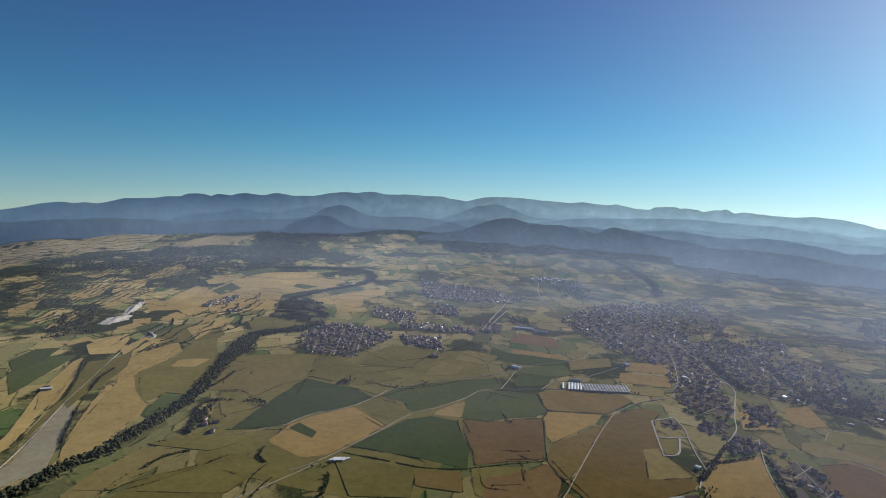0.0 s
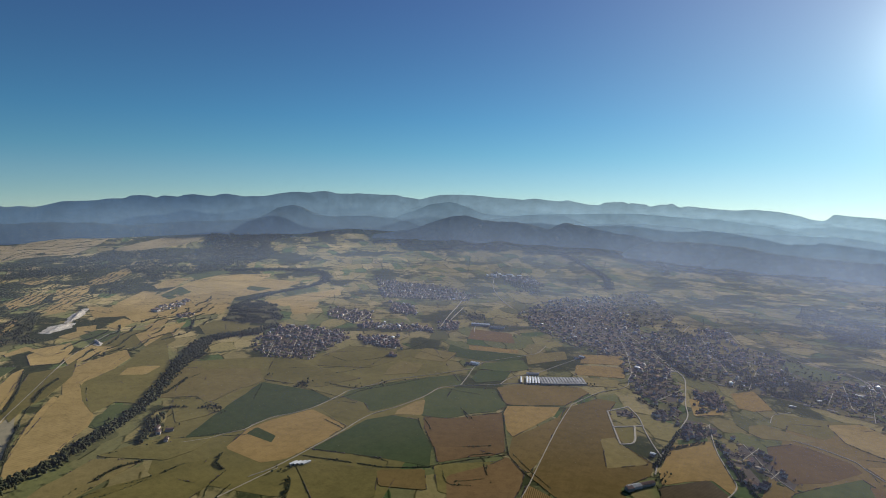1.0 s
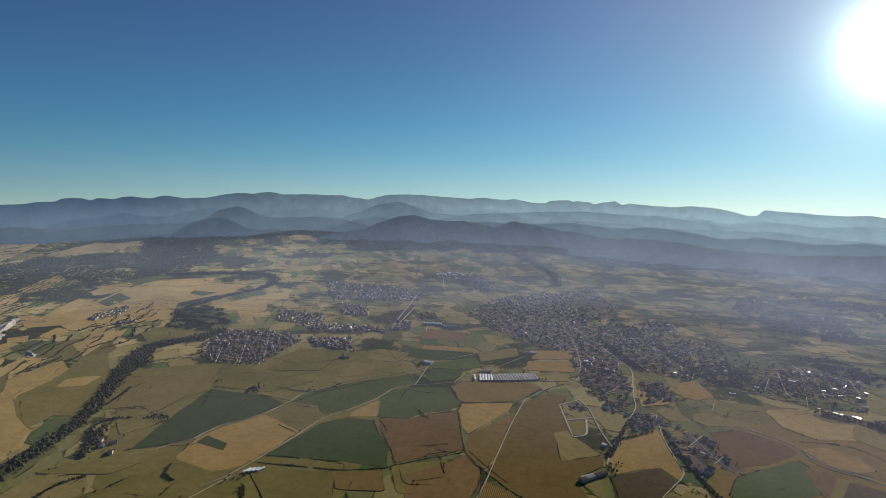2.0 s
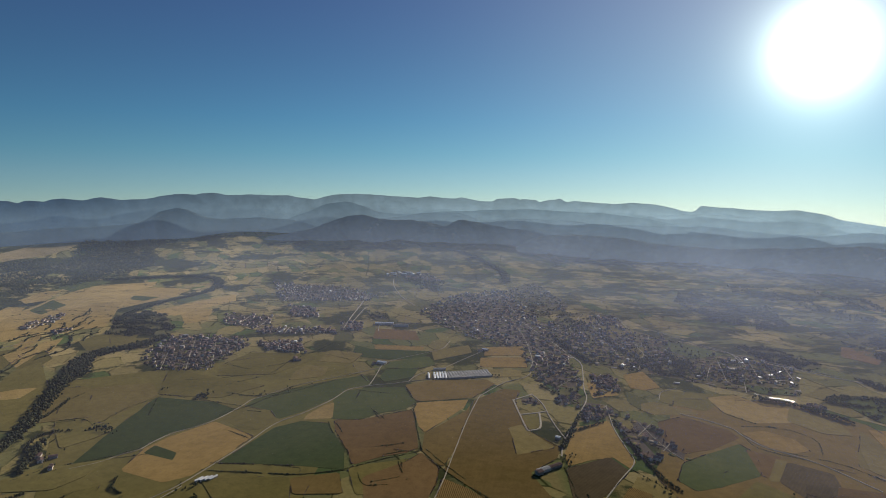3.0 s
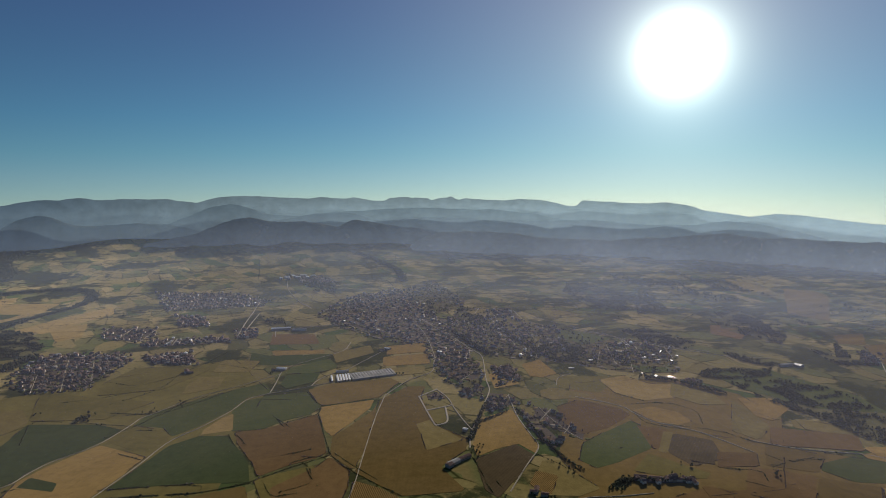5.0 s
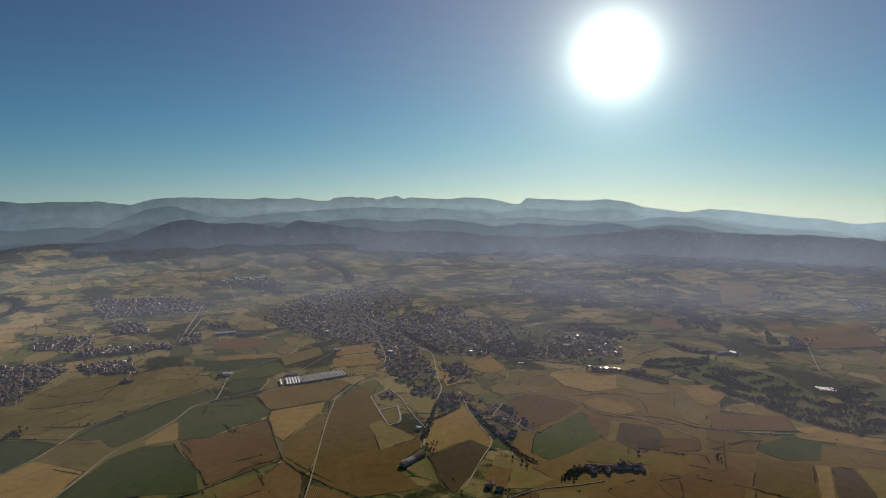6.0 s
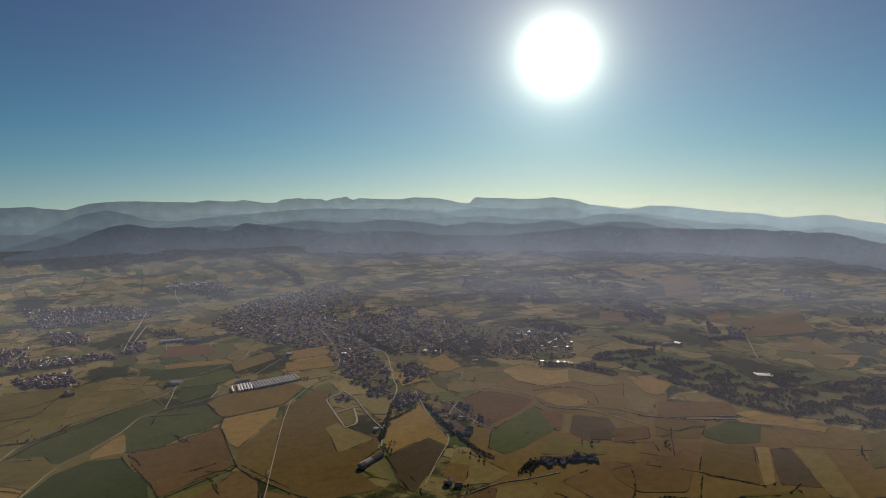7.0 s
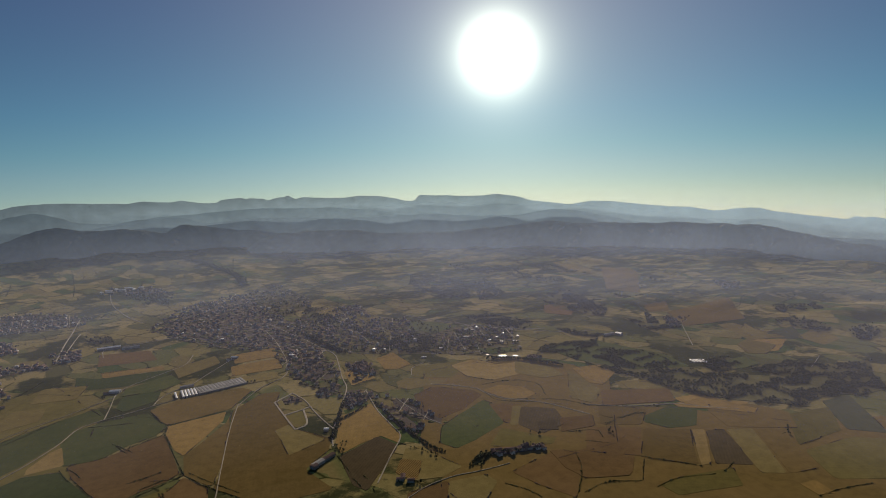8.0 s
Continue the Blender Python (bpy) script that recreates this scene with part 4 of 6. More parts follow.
village(26, 10, (278, 1415), (320, 1387), (320, 1332), (256, 1302))
village(90, -35, (175, 1824), (311, 1809), (321, 1637), (295, 1501), (230, 1500), (185, 1610))
village(66, -20, (343, 1627), (390, 1628), (404, 1503), (375, 1503), (345, 1599))
village(88, 0, (347, 2145), (596, 2329), (570, 1996), (433, 1742), (384, 1828))
village(44, 0, (494, 1994), (670, 2072), (634, 1746), (485, 1690))
village(17, 20, (224, 1460), (295, 1501), (280, 1423), (220, 1392))
village(61, 15, (-1547, 1992), (-1572, 2126), (-1536, 2225), (-1471, 2151), (-1487, 1964))
village(17, 10, (-1394, 1954), (-1377, 2017), (-1345, 1978), (-1360, 1918))
village(30, 0, (453, 977), (520, 957), (567, 952), (552, 938), (454, 956))
village(30, 0, (1447, 1498), (1554, 1569), (1474, 1615), (1384, 1492))
village(26, 0, (831, 1460), (856, 1430), (831, 1386), (810, 1422))
village(22, 0, (585, 2378), (485, 2326), (463, 2215), (562, 2235))
village(17, 20, (-760, 1027), (-751, 1038), (-732, 1017), (-744, 1008))
suburb(60, -20, (228, 1989), (391, 2424), (507, 2327), (630, 2071), (735, 1930), (811, 1806), (927, 1697), (843, 1509), (725, 1507), (611, 1594), (534, 1640), (436, 1689), (366, 1741), (302, 1857))
suburb(30, 10, (193, 2889), (350, 3083), (432, 2534), (388, 2403), (263, 2301))
village(5, -20, (135, 1440), (165, 1462), (186, 1412), (140, 1400))
field("olive2", (130, 1333), (170, 1350), (167, 1270), (142, 1258))
suburb(14, -30, (340, 1613), (398, 1663), (406, 1511), (322, 1462))
field("green", (-314, 1400), (-293, 1468), (-243, 1493), (-152, 1503), (-133, 1447), (-111, 1399), (-134, 1356), (-188, 1329), (-229, 1287), (-297, 1286))
field("darkgreen", (-460, 1067), (-433, 1141), (-403, 1234), (-352, 1273), (-293, 1262), (-273, 1221), (-235, 1143), (-215, 1056), (-307, 1068))
field("green", (-502, 1405), (-406, 1491), (-330, 1552), (-268, 1589), (-238, 1514), (-295, 1484), (-319, 1407), (-365, 1326), (-410, 1278), (-456, 1325), (-510, 1348))
field("darkgreen", (-723, 1027), (-736, 1164), (-740, 1391), (-592, 1368), (-522, 1325), (-543, 1277), (-573, 1227), (-608, 1196), (-626, 1147), (-634, 1115), (-680, 1065))
field("ochre", (-626, 1115), (-600, 1178), (-541, 1256), (-431, 1187), (-464, 1071), (-488, 1013), (-524, 990), (-621, 1028))
field("darkgreen", (-617, 1097), (-613, 1132), (-554, 1106), (-546, 1073))
field("olive2", (-534, 1271), (-511, 1351), (-443, 1326), (-408, 1272), (-435, 1220), (-466, 1219))
field("tan", (-325, 1371), (-309, 1385), (-292, 1292), (-353, 1279), (-353, 1304))
field("brown", (-284, 1280), (-229, 1287), (-120, 1353), (-111, 1313), (-101, 1252), (-88, 1157), (-105, 1139), (-158, 1115), (-207, 1078), (-229, 1143), (-266, 1216))
field("ochre", (-111, 1399), (12, 1426), (-2, 1365), (-81, 1229), (-98, 1267), (-113, 1346))
field("brown2", (-153, 1516), (-90, 1556), (60, 1576), (81, 1541), (20, 1438), (-110, 1406), (-126, 1436))
field("olive2", (-211, 1069), (-103, 1108), (-90, 1075), (-104, 971), (-181, 970))
field("brown", (-218, 1143), (-163, 1156), (-105, 1137), (-158, 1112), (-207, 1076))
field("brown2", (26, 1426), (101, 1507), (143, 1499), (123, 1428), (143, 1249), (196, 1173), (182, 1123), (125, 1066), (156, 973), (41, 972), (-35, 1071), (-21, 1109))
field("brown2", (-81, 1224), (5, 1358), (22, 1419), (-16, 1145), (-36, 1079), (-81, 1145))
field("brown", (-80, 1135), (-42, 1075), (-46, 1013), (-62, 939), (-158, 939), (-180, 1031), (-102, 1101))
field("vine", (-35, 1037), (13, 1002), (50, 958), (40, 891), (-49, 891))
field("ochre2", (98, 1269), (128, 1285), (148, 1241), (185, 1173), (130, 1147), (107, 1139))
field("ochre", (200, 1148), (238, 1271), (323, 1319), (327, 1214), (330, 1120), (314, 1092), (291, 1141), (236, 1119), (199, 1095))
field("dark", (192, 1086), (287, 1139), (309, 1083), (249, 996), (207, 942), (190, 973))
field("ochre", (323, 1567), (356, 1581), (388, 1486), (314, 1454))
field("ochre", (434, 1639), (497, 1675), (507, 1547), (460, 1521), (427, 1537))
field("ochre2", (424, 1425), (458, 1444), (542, 1372), (486, 1364), (432, 1360), (414, 1388))
field("olive2", (504, 1521), (608, 1506), (681, 1507), (562, 1390), (472, 1444))
field("tan", (598, 1481), (679, 1503), (716, 1428), (804, 1411), (795, 1357), (721, 1330), (646, 1323), (600, 1383))
field("brown", (430, 1320), (494, 1351), (571, 1284), (579, 1245), (507, 1189), (433, 1163), (415, 1229))
field("green", (418, 1121), (566, 1217), (580, 1172), (547, 1080), (464, 1037), (405, 1017), (388, 1053))
field("brown", (565, 1190), (620, 1159), (563, 1070), (547, 1080))
field("ochre2", (607, 1152), (624, 1142), (568, 1059), (551, 1063))
field("dark", (623, 1139), (686, 1097), (659, 1018), (587, 999), (570, 1059))
field("ochre", (592, 1269), (647, 1285), (689, 1246), (695, 1191), (652, 1177), (610, 1209))
field("ochre2", (315, 1060), (353, 1059), (362, 1009), (386, 948), (338, 926), (290, 939), (273, 974))
field("vine", (296, 1025), (330, 1000), (295, 937), (270, 976))
field("olive2", (466, 997), (529, 1061), (604, 970), (585, 951), (541, 960))
field("brown", (458, 890), (576, 928), (600, 899), (573, 844), (510, 766), (480, 825))
field("ochre2", (342, 909), (413, 900), (419, 871), (355, 808), (307, 831))
field("brown", (267, 905), (343, 913), (307, 831), (246, 861))
field("green", (828, 974), (912, 990), (961, 958), (886, 887), (831, 905), (807, 949))
field("brown", (686, 982), (785, 932), (699, 834), (621, 893))
field("brown2", (782, 924), (864, 883), (767, 763), (697, 826))
field("tan", (863, 877), (889, 867), (790, 756), (768, 759))
field("dark", (890, 864), (922, 848), (854, 717), (795, 753))
field("ochre2", (925, 849), (975, 827), (876, 673), (839, 696))
field("brown2", (975, 821), (1015, 792), (943, 662), (880, 671))
field("olive2", (656, 738), (705, 746), (811, 727), (780, 678), (661, 701))
field("ochre", (863, 642), (896, 638), (888, 596), (857, 606))
field("olive", (1097, 844), (1210, 831), (1116, 741), (988, 737))
field("slate", (1227, 858), (1309, 853), (1236, 757), (1186, 692), (1133, 742))
field("olive2", (976, 717), (1110, 716), (1161, 677), (1010, 586), (930, 625))
field("ochre2", (921, 1264), (961, 1238), (880, 1167), (865, 1211))
field("ochre2", (914, 1167), (1012, 1134), (957, 1083), (889, 1128))
field("ochre2", (857, 1298), (857, 1215), (839, 1137), (785, 1085), (749, 1131))
field("ochre", (955, 1020), (1041, 1015), (1041, 961), (1085, 927), (1051, 912), (952, 984))
field("brown2", (782, 1072), (859, 1000), (794, 943), (719, 981))
field("brown2", (1077, 920), (1111, 854), (1055, 787), (939, 854), (972, 942))
field("ochre", (1424, 1252), (1502, 1263), (1588, 1222), (1467, 1154), (1384, 1181))
field("ochre2", (1544, 1443), (1605, 1433), (1601, 1236), (1484, 1266))
field("slate", (1591, 1299), (1718, 1304), (1633, 1204), (1569, 1226))
field("ochre2", (1630, 1220), (1781, 1268), (1726, 1153), (1623, 1130))
field("pale", (-986, 723), (-993, 785), (-1083, 922), (-1144, 1031), (-1136, 1045), (-1078, 988), (-985, 875), (-921, 790), (-922, 751), (-933, 703))
field("ochre", (-941, 841), (-1004, 909), (-1095, 1051), (-1160, 1165), (-1105, 1145), (-1031, 1134), (-986, 1095), (-948, 1039), (-933, 981), (-898, 870), (-890, 806), (-905, 779))
field("ochre", (-1047, 765), (-1124, 885), (-1272, 1077), (-1386, 1268), (-1393, 1309), (-1320, 1217), (-1232, 1093), (-1146, 961), (-1057, 834))
field("olive2", (-1037, 821), (-1111, 933), (-1188, 1062), (-1347, 1284), (-1315, 1326), (-1201, 1148), (-1153, 1039))
field("ochre2", (-816, 724), (-834, 812), (-820, 895), (-790, 959), (-762, 922), (-760, 852), (-776, 802), (-752, 748))
field("olive", (-737, 739), (-741, 826), (-691, 889), (-656, 951), (-625, 975), (-599, 869), (-564, 804))
field("green", (-948, 1039), (-977, 1095), (-952, 1143), (-907, 1161), (-890, 1097), (-894, 1028))
field("ochre2", (-1132, 1348), (-1089, 1394), (-1034, 1337), (-1027, 1266), (-1082, 1291))
field("ochre2", (-1275, 1315), (-1281, 1430), (-1266, 1537), (-1197, 1467), (-1150, 1288), (-1094, 1192), (-1034, 1137), (-1142, 1173))
field("ochre2", (-1487, 1405), (-1479, 1552), (-1421, 1504), (-1343, 1373), (-1397, 1331))
field("green", (-1453, 1136), (-1508, 1272), (-1424, 1320), (-1383, 1215), (-1305, 1023))
field("ochre2", (-929, 1217), (-1015, 1426), (-960, 1449), (-876, 1404), (-815, 1264))
field("olive2", (-1384, 1520), (-1433, 1695), (-1328, 1788), (-1265, 1573), (-1288, 1459))
field("ochre", (-1739, 2019), (-1722, 2467), (-1458, 2291), (-1395, 2008), (-1467, 1817))
field("ochre2", (-1616, 2359), (-1484, 2777), (-1285, 2751), (-1267, 2538), (-1404, 2249))
field("ochre2", (-1359, 1686), (-1312, 1890), (-1246, 1738), (-1214, 1560))
field("olive", (-1236, 1849), (-1223, 1932), (-1093, 1944), (-1047, 1829), (-1142, 1744))
field("ochre2", (-2189, 2223), (-2173, 2407), (-2035, 2222), (-2011, 2015))
field("ochre", (-291, 1890), (-133, 1874), (-125, 1836), (-280, 1834))
field("ochre2", (-104, 1837), (10, 1902), (22, 1821), (-91, 1733))
field("brown", (-316, 2089), (-175, 2069), (-147, 1946), (-307, 1957))
field("darkgreen", (-349, 1876), (-288, 1833), (-104, 1825), (-133, 1743), (-232, 1730), (-336, 1756))
field("darkgreen", (-220, 1637), (-128, 1669), (-137, 1582), (-208, 1536), (-227, 1571))
field("green", (-220, 1704), (-110, 1777), (-81, 1690), (-127, 1654), (-222, 1652))
field("ochre", (64, 1884), (183, 1906), (182, 1806), (56, 1792))
field("ochre", (45, 1769), (179, 1783), (178, 1685), (45, 1682))
field("ochre2", (51, 1662), (159, 1664), (154, 1605), (76, 1595))
field("ochre2", (-449, 1664), (-381, 1650), (-379, 1569), (-461, 1532), (-464, 1600))
field("olive2", (-648, 1768), (-527, 1770), (-431, 1727), (-519, 1576), (-665, 1552), (-686, 1645))
field("ochre2", (-416, 1813), (-307, 1785), (-324, 1686), (-425, 1700))
field("ochre2", (-1118, 2288), (-1004, 2338), (-951, 2157), (-1008, 2099))
field("olive2", (-1160, 1895), (-1016, 1910), (-1008, 1821), (-1082, 1762))
field("ochre2", (-1590, 2280), (-1425, 2432), (-1261, 2033), (-1375, 1960))
field("ochre", (-1728, 2278), (-1779, 2722), (-1541, 2942), (-1431, 2486), (-1590, 2280))
field("green", (-1278, 2523), (-1193, 2670), (-1107, 2586), (-1173, 2406))
field("olive2", (-820, 1619), (-696, 1551), (-508, 1490), (-588, 1393), (-749, 1409))
field("ochre2", (-928, 1445), (-802, 1486), (-746, 1402), (-783, 1245), (-817, 1216))
road(2.4, (-519, 936), (-496, 971), (-481, 1009), (-462, 1067), (-436, 1148), (-410, 1257), (-362, 1317), (-315, 1403), (-294, 1476), (-248, 1506), (-192, 1523), (-135, 1550), (-88, 1569))
road(2.4, (-245, 1506), (-239, 1589), (-237, 1677), (-214, 1725), (-136, 1794), (-69, 1850), (-50, 1948))
road(1.8, (-717, 1027), (-675, 1057), (-659, 1087), (-631, 1111), (-625, 1144), (-606, 1191), (-563, 1233), (-541, 1271), (-517, 1348), (-510, 1386))
road(1.6, (-510, 1386), (-475, 1431), (-435, 1491), (-386, 1533), (-334, 1570), (-280, 1617), (-238, 1652))
road(1.8, (-146, 1546), (-135, 1587), (-106, 1630), (-63, 1655), (-32, 1707), (54, 1840))
road(2.4, (186, 1685), (183, 1634), (161, 1596), (112, 1563), (80, 1519), (38, 1450))
road(2.1, (38, 1450), (10, 1315), (-16, 1145), (-32, 1033), (-47, 957))
road(3.6, (196, 2272), (241, 2102), (294, 1921), (314, 1827), (341, 1741), (321, 1613), (306, 1523), (302, 1450), (267, 1358), (226, 1256), (202, 1186), (192, 1135))
road(3.0, (337, 1405), (324, 1272), (328, 1174), (332, 1120), (282, 1046), (230, 959))
road(1.8, (387, 1320), (396, 1243), (409, 1175), (426, 1135))
road(2.4, (495, 1371), (542, 1338), (586, 1290), (588, 1260), (607, 1204), (648, 1170), (685, 1132), (709, 1082), (732, 1035))
road(2.4, (751, 1091), (816, 1039), (884, 1012), (939, 995), (982, 947), (1033, 910))
road(6.0, (120, 1430), (128, 1340), (138, 1251))
road(6.0, (138, 1251), (169, 1265), (174, 1359))
road(6.0, (120, 1430), (168, 1471))
road(6.0, (128, 1340), (173, 1355), (194, 1365))
road(4.0, (168, 1475), (189, 1412), (194, 1334), (203, 1266), (213, 1216))
road(4.8, (-444, 2690), (-439, 2455), (-437, 2256), (-429, 2071))
road(3.6, (-410, 2423), (-415, 2257), (-416, 2111))
road(3.6, (-395, 3269), (-357, 2901), (-282, 2632), (-216, 2493))
road(3.0, (704, 1999), (772, 1931), (832, 1854), (813, 1749))
road(3.0, (884, 1778), (941, 1723), (995, 1672), (1069, 1609), (1161, 1582))
road(2.4, (699, 1720), (651, 1618))
road(1.8, (476, 1456), (496, 1513), (543, 1539))
road(2.4, (-979, 736), (-1013, 801), (-1054, 875), (-1150, 1029), (-1192, 1109), (-1264, 1240), (-1351, 1400), (-1401, 1527), (-1449, 1688), (-1405, 1798), (-1346, 1874))
road(1.8, (-553, 817), (-536, 852), (-512, 913), (-485, 980))
road(1.8, (237, 875), (301, 912), (358, 923), (411, 917), (469, 919))
road(2.4, (-301, 2051), (-315, 2154), (-183, 2174), (-81, 2202))
road(2.4, (185, 2141), (200, 1988), (200, 1738), (186, 1685))
road(2.4, (80, 2059), (81, 1986))
road(1.8, (1447, 1498), (1301, 1306))
road(1.8, (1412, 1018), (1515, 1070))
hedge((-152, 1503), (-133, 1447), (-110, 1395), (-118, 1353), (-107, 1298), (-96, 1229), (-80, 1145))
hedge((-80, 1145), (-104, 1130), (-157, 1101), (-196, 1073), (-223, 1056), (-283, 1035), (-345, 1034), (-451, 1037))
hedge((-79, 1140), (-42, 1079), (-16, 1043), (13, 1009), (46, 972))
hedge((-295, 1271), (-274, 1216), (-264, 1208))
hedge((-213, 1355), (-185, 1293))
hedge((-182, 1319), (-120, 1353))
hedge((-272, 1473), (-184, 1454))
hedge((-194, 1056), (-173, 1000), (-131, 1008))
hedge((-122, 1097), (-103, 1032), (-104, 983))
hedge((-610, 1488), (-566, 1531), (-522, 1585), (-507, 1699))
hedge((-734, 1516), (-656, 1530), (-593, 1566))
hedge((-588, 1430), (-467, 1405), (-435, 1491))
hedge((-592, 1368), (-522, 1325), (-453, 1316))
hedge((-507, 1699), (-451, 1812), (-425, 1894))
hedge((-783, 1245), (-783, 1290), (-773, 1322))
hedge((-808, 1203), (-762, 1231))
hedge((-287, 1884), (-142, 1874))
hedge((-174, 1156), (-136, 1169))
hedge((-151, 1124), (-116, 1139))
hedge((80, 1519), (153, 1596))
hedge((190, 1095), (195, 1045), (195, 996), (201, 959))
hedge((314, 1092), (337, 1057), (353, 1026))
hedge((592, 1269), (589, 1203), (617, 1177), (662, 1152))
hedge((608, 1306), (696, 1307), (739, 1247), (711, 1178))
hedge((600, 1383), (649, 1316), (700, 1291))
hedge((215, 998), (220, 963), (217, 933))
hedge((425, 862), (450, 829), (460, 794))
hedge((699, 834), (767, 758))
hedge((693, 820), (643, 766))
hedge((506, 768), (584, 790), (638, 764))
hedge((650, 738), (704, 745), (778, 721), (828, 742))
hedge((510, 766), (575, 843), (602, 903))
hedge((750, 1020), (763, 991), (832, 996))
hedge((729, 975), (791, 990), (848, 988))
hedge((1004, 783), (1025, 787), (1055, 811))
hedge((857, 602), (907, 601), (969, 590))
hedge((633, 984), (701, 965), (686, 928))
hedge((649, 933), (680, 904))
hedge((-748, 750), (-757, 785), (-736, 821), (-687, 884), (-656, 951))
hedge((-760, 745), (-775, 813), (-763, 862), (-760, 911), (-734, 938))
hedge((-1057, 834), (-1103, 914), (-1206, 1063), (-1301, 1200), (-1381, 1298))
hedge((-983, 876), (-1046, 952), (-1117, 1042), (-1169, 1119), (-1249, 1261))
hedge((-531, 816), (-568, 881), (-570, 947))
hedge((-881, 1237), (-839, 1254), (-781, 1216))
hedge((-940, 1326), (-930, 1407))
hedge((-810, 1045), (-829, 1140), (-817, 1182))
hedge((-1152, 1262), (-1094, 1192))
hedge((-657, 1075), (-604, 1096))
hedge((-778, 1279), (-775, 1324), (-742, 1375))
tree_belt(38, (-906, 650), (-891, 709), (-894, 768), (-888, 837), (-881, 916), (-892, 982), (-895, 1061), (-921, 1179), (-964, 1292), (-1015, 1426))
tree_belt(50, (-1015, 1426), (-1075, 1587), (-1113, 1701), (-1061, 1781), (-994, 1811))
tree_belt(44, (-1023, 1526), (-1094, 1665), (-1091, 1718), (-1026, 1821), (-1002, 1865), (-991, 1937))
tree_belt(32, (-1265, 2111), (-1296, 2284), (-1267, 2404), (-1215, 2548), (-1184, 2709))
tree_belt(50, (-1184, 2709), (-1194, 2876), (-1276, 3029), (-1414, 3109), (-1547, 3071), (-1668, 3019), (-1798, 2936))
tree_belt(32, (553, 3687), (573, 4230), (532, 4562), (434, 5168))
tree_belt(44, (205, 3078), (197, 3450), (41, 4055), (-78, 4358))
hedge((-542, 3226), (-596, 3639), (-685, 4169))
tree_belt(20, (-792, 1007), (-815, 1059), (-840, 1135))
tree_belt(9, (403, 947), (437, 970), (491, 958), (557, 946))
tree_belt(18, (719, 1479), (794, 1444), (831, 1386), (858, 1341))
tree_belt(14, (202, 1173), (266, 1351))
wood((-1241, 2034), (-1291, 2194), (-1252, 2285), (-1127, 2215), (-1008, 2037), (-1010, 1937), (-1125, 1935))
wood((920, 1403), (1054, 1429), (1148, 1327), (1142, 1215), (1148, 1109), (1223, 1060), (1289, 1006), (1383, 976), (1376, 891), (1274, 860), (1152, 860), (1113, 895), (1052, 955), (1014, 1013), (997, 1063), (967, 1181), (933, 1294))
wood((919, 1517), (1105, 1497), (1061, 1438), (938, 1429), (869, 1467))
wood((1323, 893), (1469, 903), (1429, 838), (1315, 839))
wood((858, 1959), (972, 1961), (1041, 1752), (966, 1708), (886, 1819))
wood((1014, 2915), (1108, 2803), (1180, 2497), (1022, 2245), (929, 2337), (905, 2666))
wood((1333, 2955), (1494, 2884), (1571, 2683), (1403, 2704))
wood((1339, 2165), (1433, 2086), (1466, 1941), (1355, 1967))
wood((1375, 3116), (1560, 2961), (1484, 3037), (1375, 3186))
wood((-1206, 1940), (-1302, 2171), (-1252, 2259), (-1093, 2153), (-1034, 2021), (-1098, 1913))
wood((-402, 2372), (-303, 2306), (-276, 2172), (-334, 2214))
wood((-321, 3144), (-111, 3067), (-127, 2766), (-236, 2832))
wood((466, 1743), (622, 1863), (668, 1746), (604, 1617), (526, 1665))
wood((186, 1551), (230, 1500), (288, 1544), (295, 1501), (244, 1453))
wood((-1848, 1640), (-1914, 1815), (-1841, 1795), (-1641, 1559), (-1569, 1512), (-1659, 1398))
wood((403, 947), (443, 982), (462, 972), (418, 932))
scrub((-2962, 2468), (-2922, 2766), (-2883, 3087), (-2817, 3341), (-2480, 3693), (-2610, 4503), (-2571, 4805), (-1866, 3573), (-1797, 3112), (-1823, 2873), (-1938, 2529), (-2215, 2754), (-2439, 2649), (-2500, 2366), (-2589, 2156))
field("ochre2", (-1832, 1799), (-1915, 1933), (-1943, 2076), (-2025, 2227), (-1925, 2031), (-1858, 1961), (-1819, 1850))
field("ochre", (-1759, 2073), (-1838, 2324), (-1759, 2317), (-1650, 2088), (-1713, 2019))
field("ochre2", (-1814, 1982), (-1595, 2004), (-1540, 1906), (-1650, 1833))
field("ochre2", (-1873, 1537), (-1948, 1671), (-1887, 1641), (-1822, 1534))
field("tan", (-1770, 1500), (-1802, 1642), (-1739, 1581), (-1744, 1488))
field("ochre2", (-2103, 1639), (-2157, 1815), (-2044, 1698), (-1993, 1554))
field("tan", (-1604, 1706), (-1565, 1752), (-1511, 1686), (-1553, 1657))
field("ochre2", (-1564, 1593), (-1560, 1672), (-1500, 1656), (-1500, 1574))
field("ochre", (-1522, 1744), (-1550, 1859), (-1475, 1833), (-1449, 1714))
field("ochre2", (-1402, 1781), (-1430, 1937), (-1360, 1867), (-1339, 1721))
field("tan", (-1317, 1689), (-1339, 1848), (-1294, 1803), (-1264, 1649))
field("olive", (-1234, 1572), (-1277, 1750), (-1192, 1665), (-1171, 1531))
field("ochre2", (-1553, 1390), (-1564, 1476), (-1516, 1462), (-1526, 1375))
field("green", (-1539, 1203), (-1578, 1314), (-1525, 1356), (-1463, 1235), (-1449, 1148))
field("green", (-1509, 1618), (-1509, 1704), (-1417, 1703), (-1387, 1593), (-1396, 1544))
field("green", (-1897, 2714), (-1883, 2946), (-1743, 2886), (-1759, 2610))
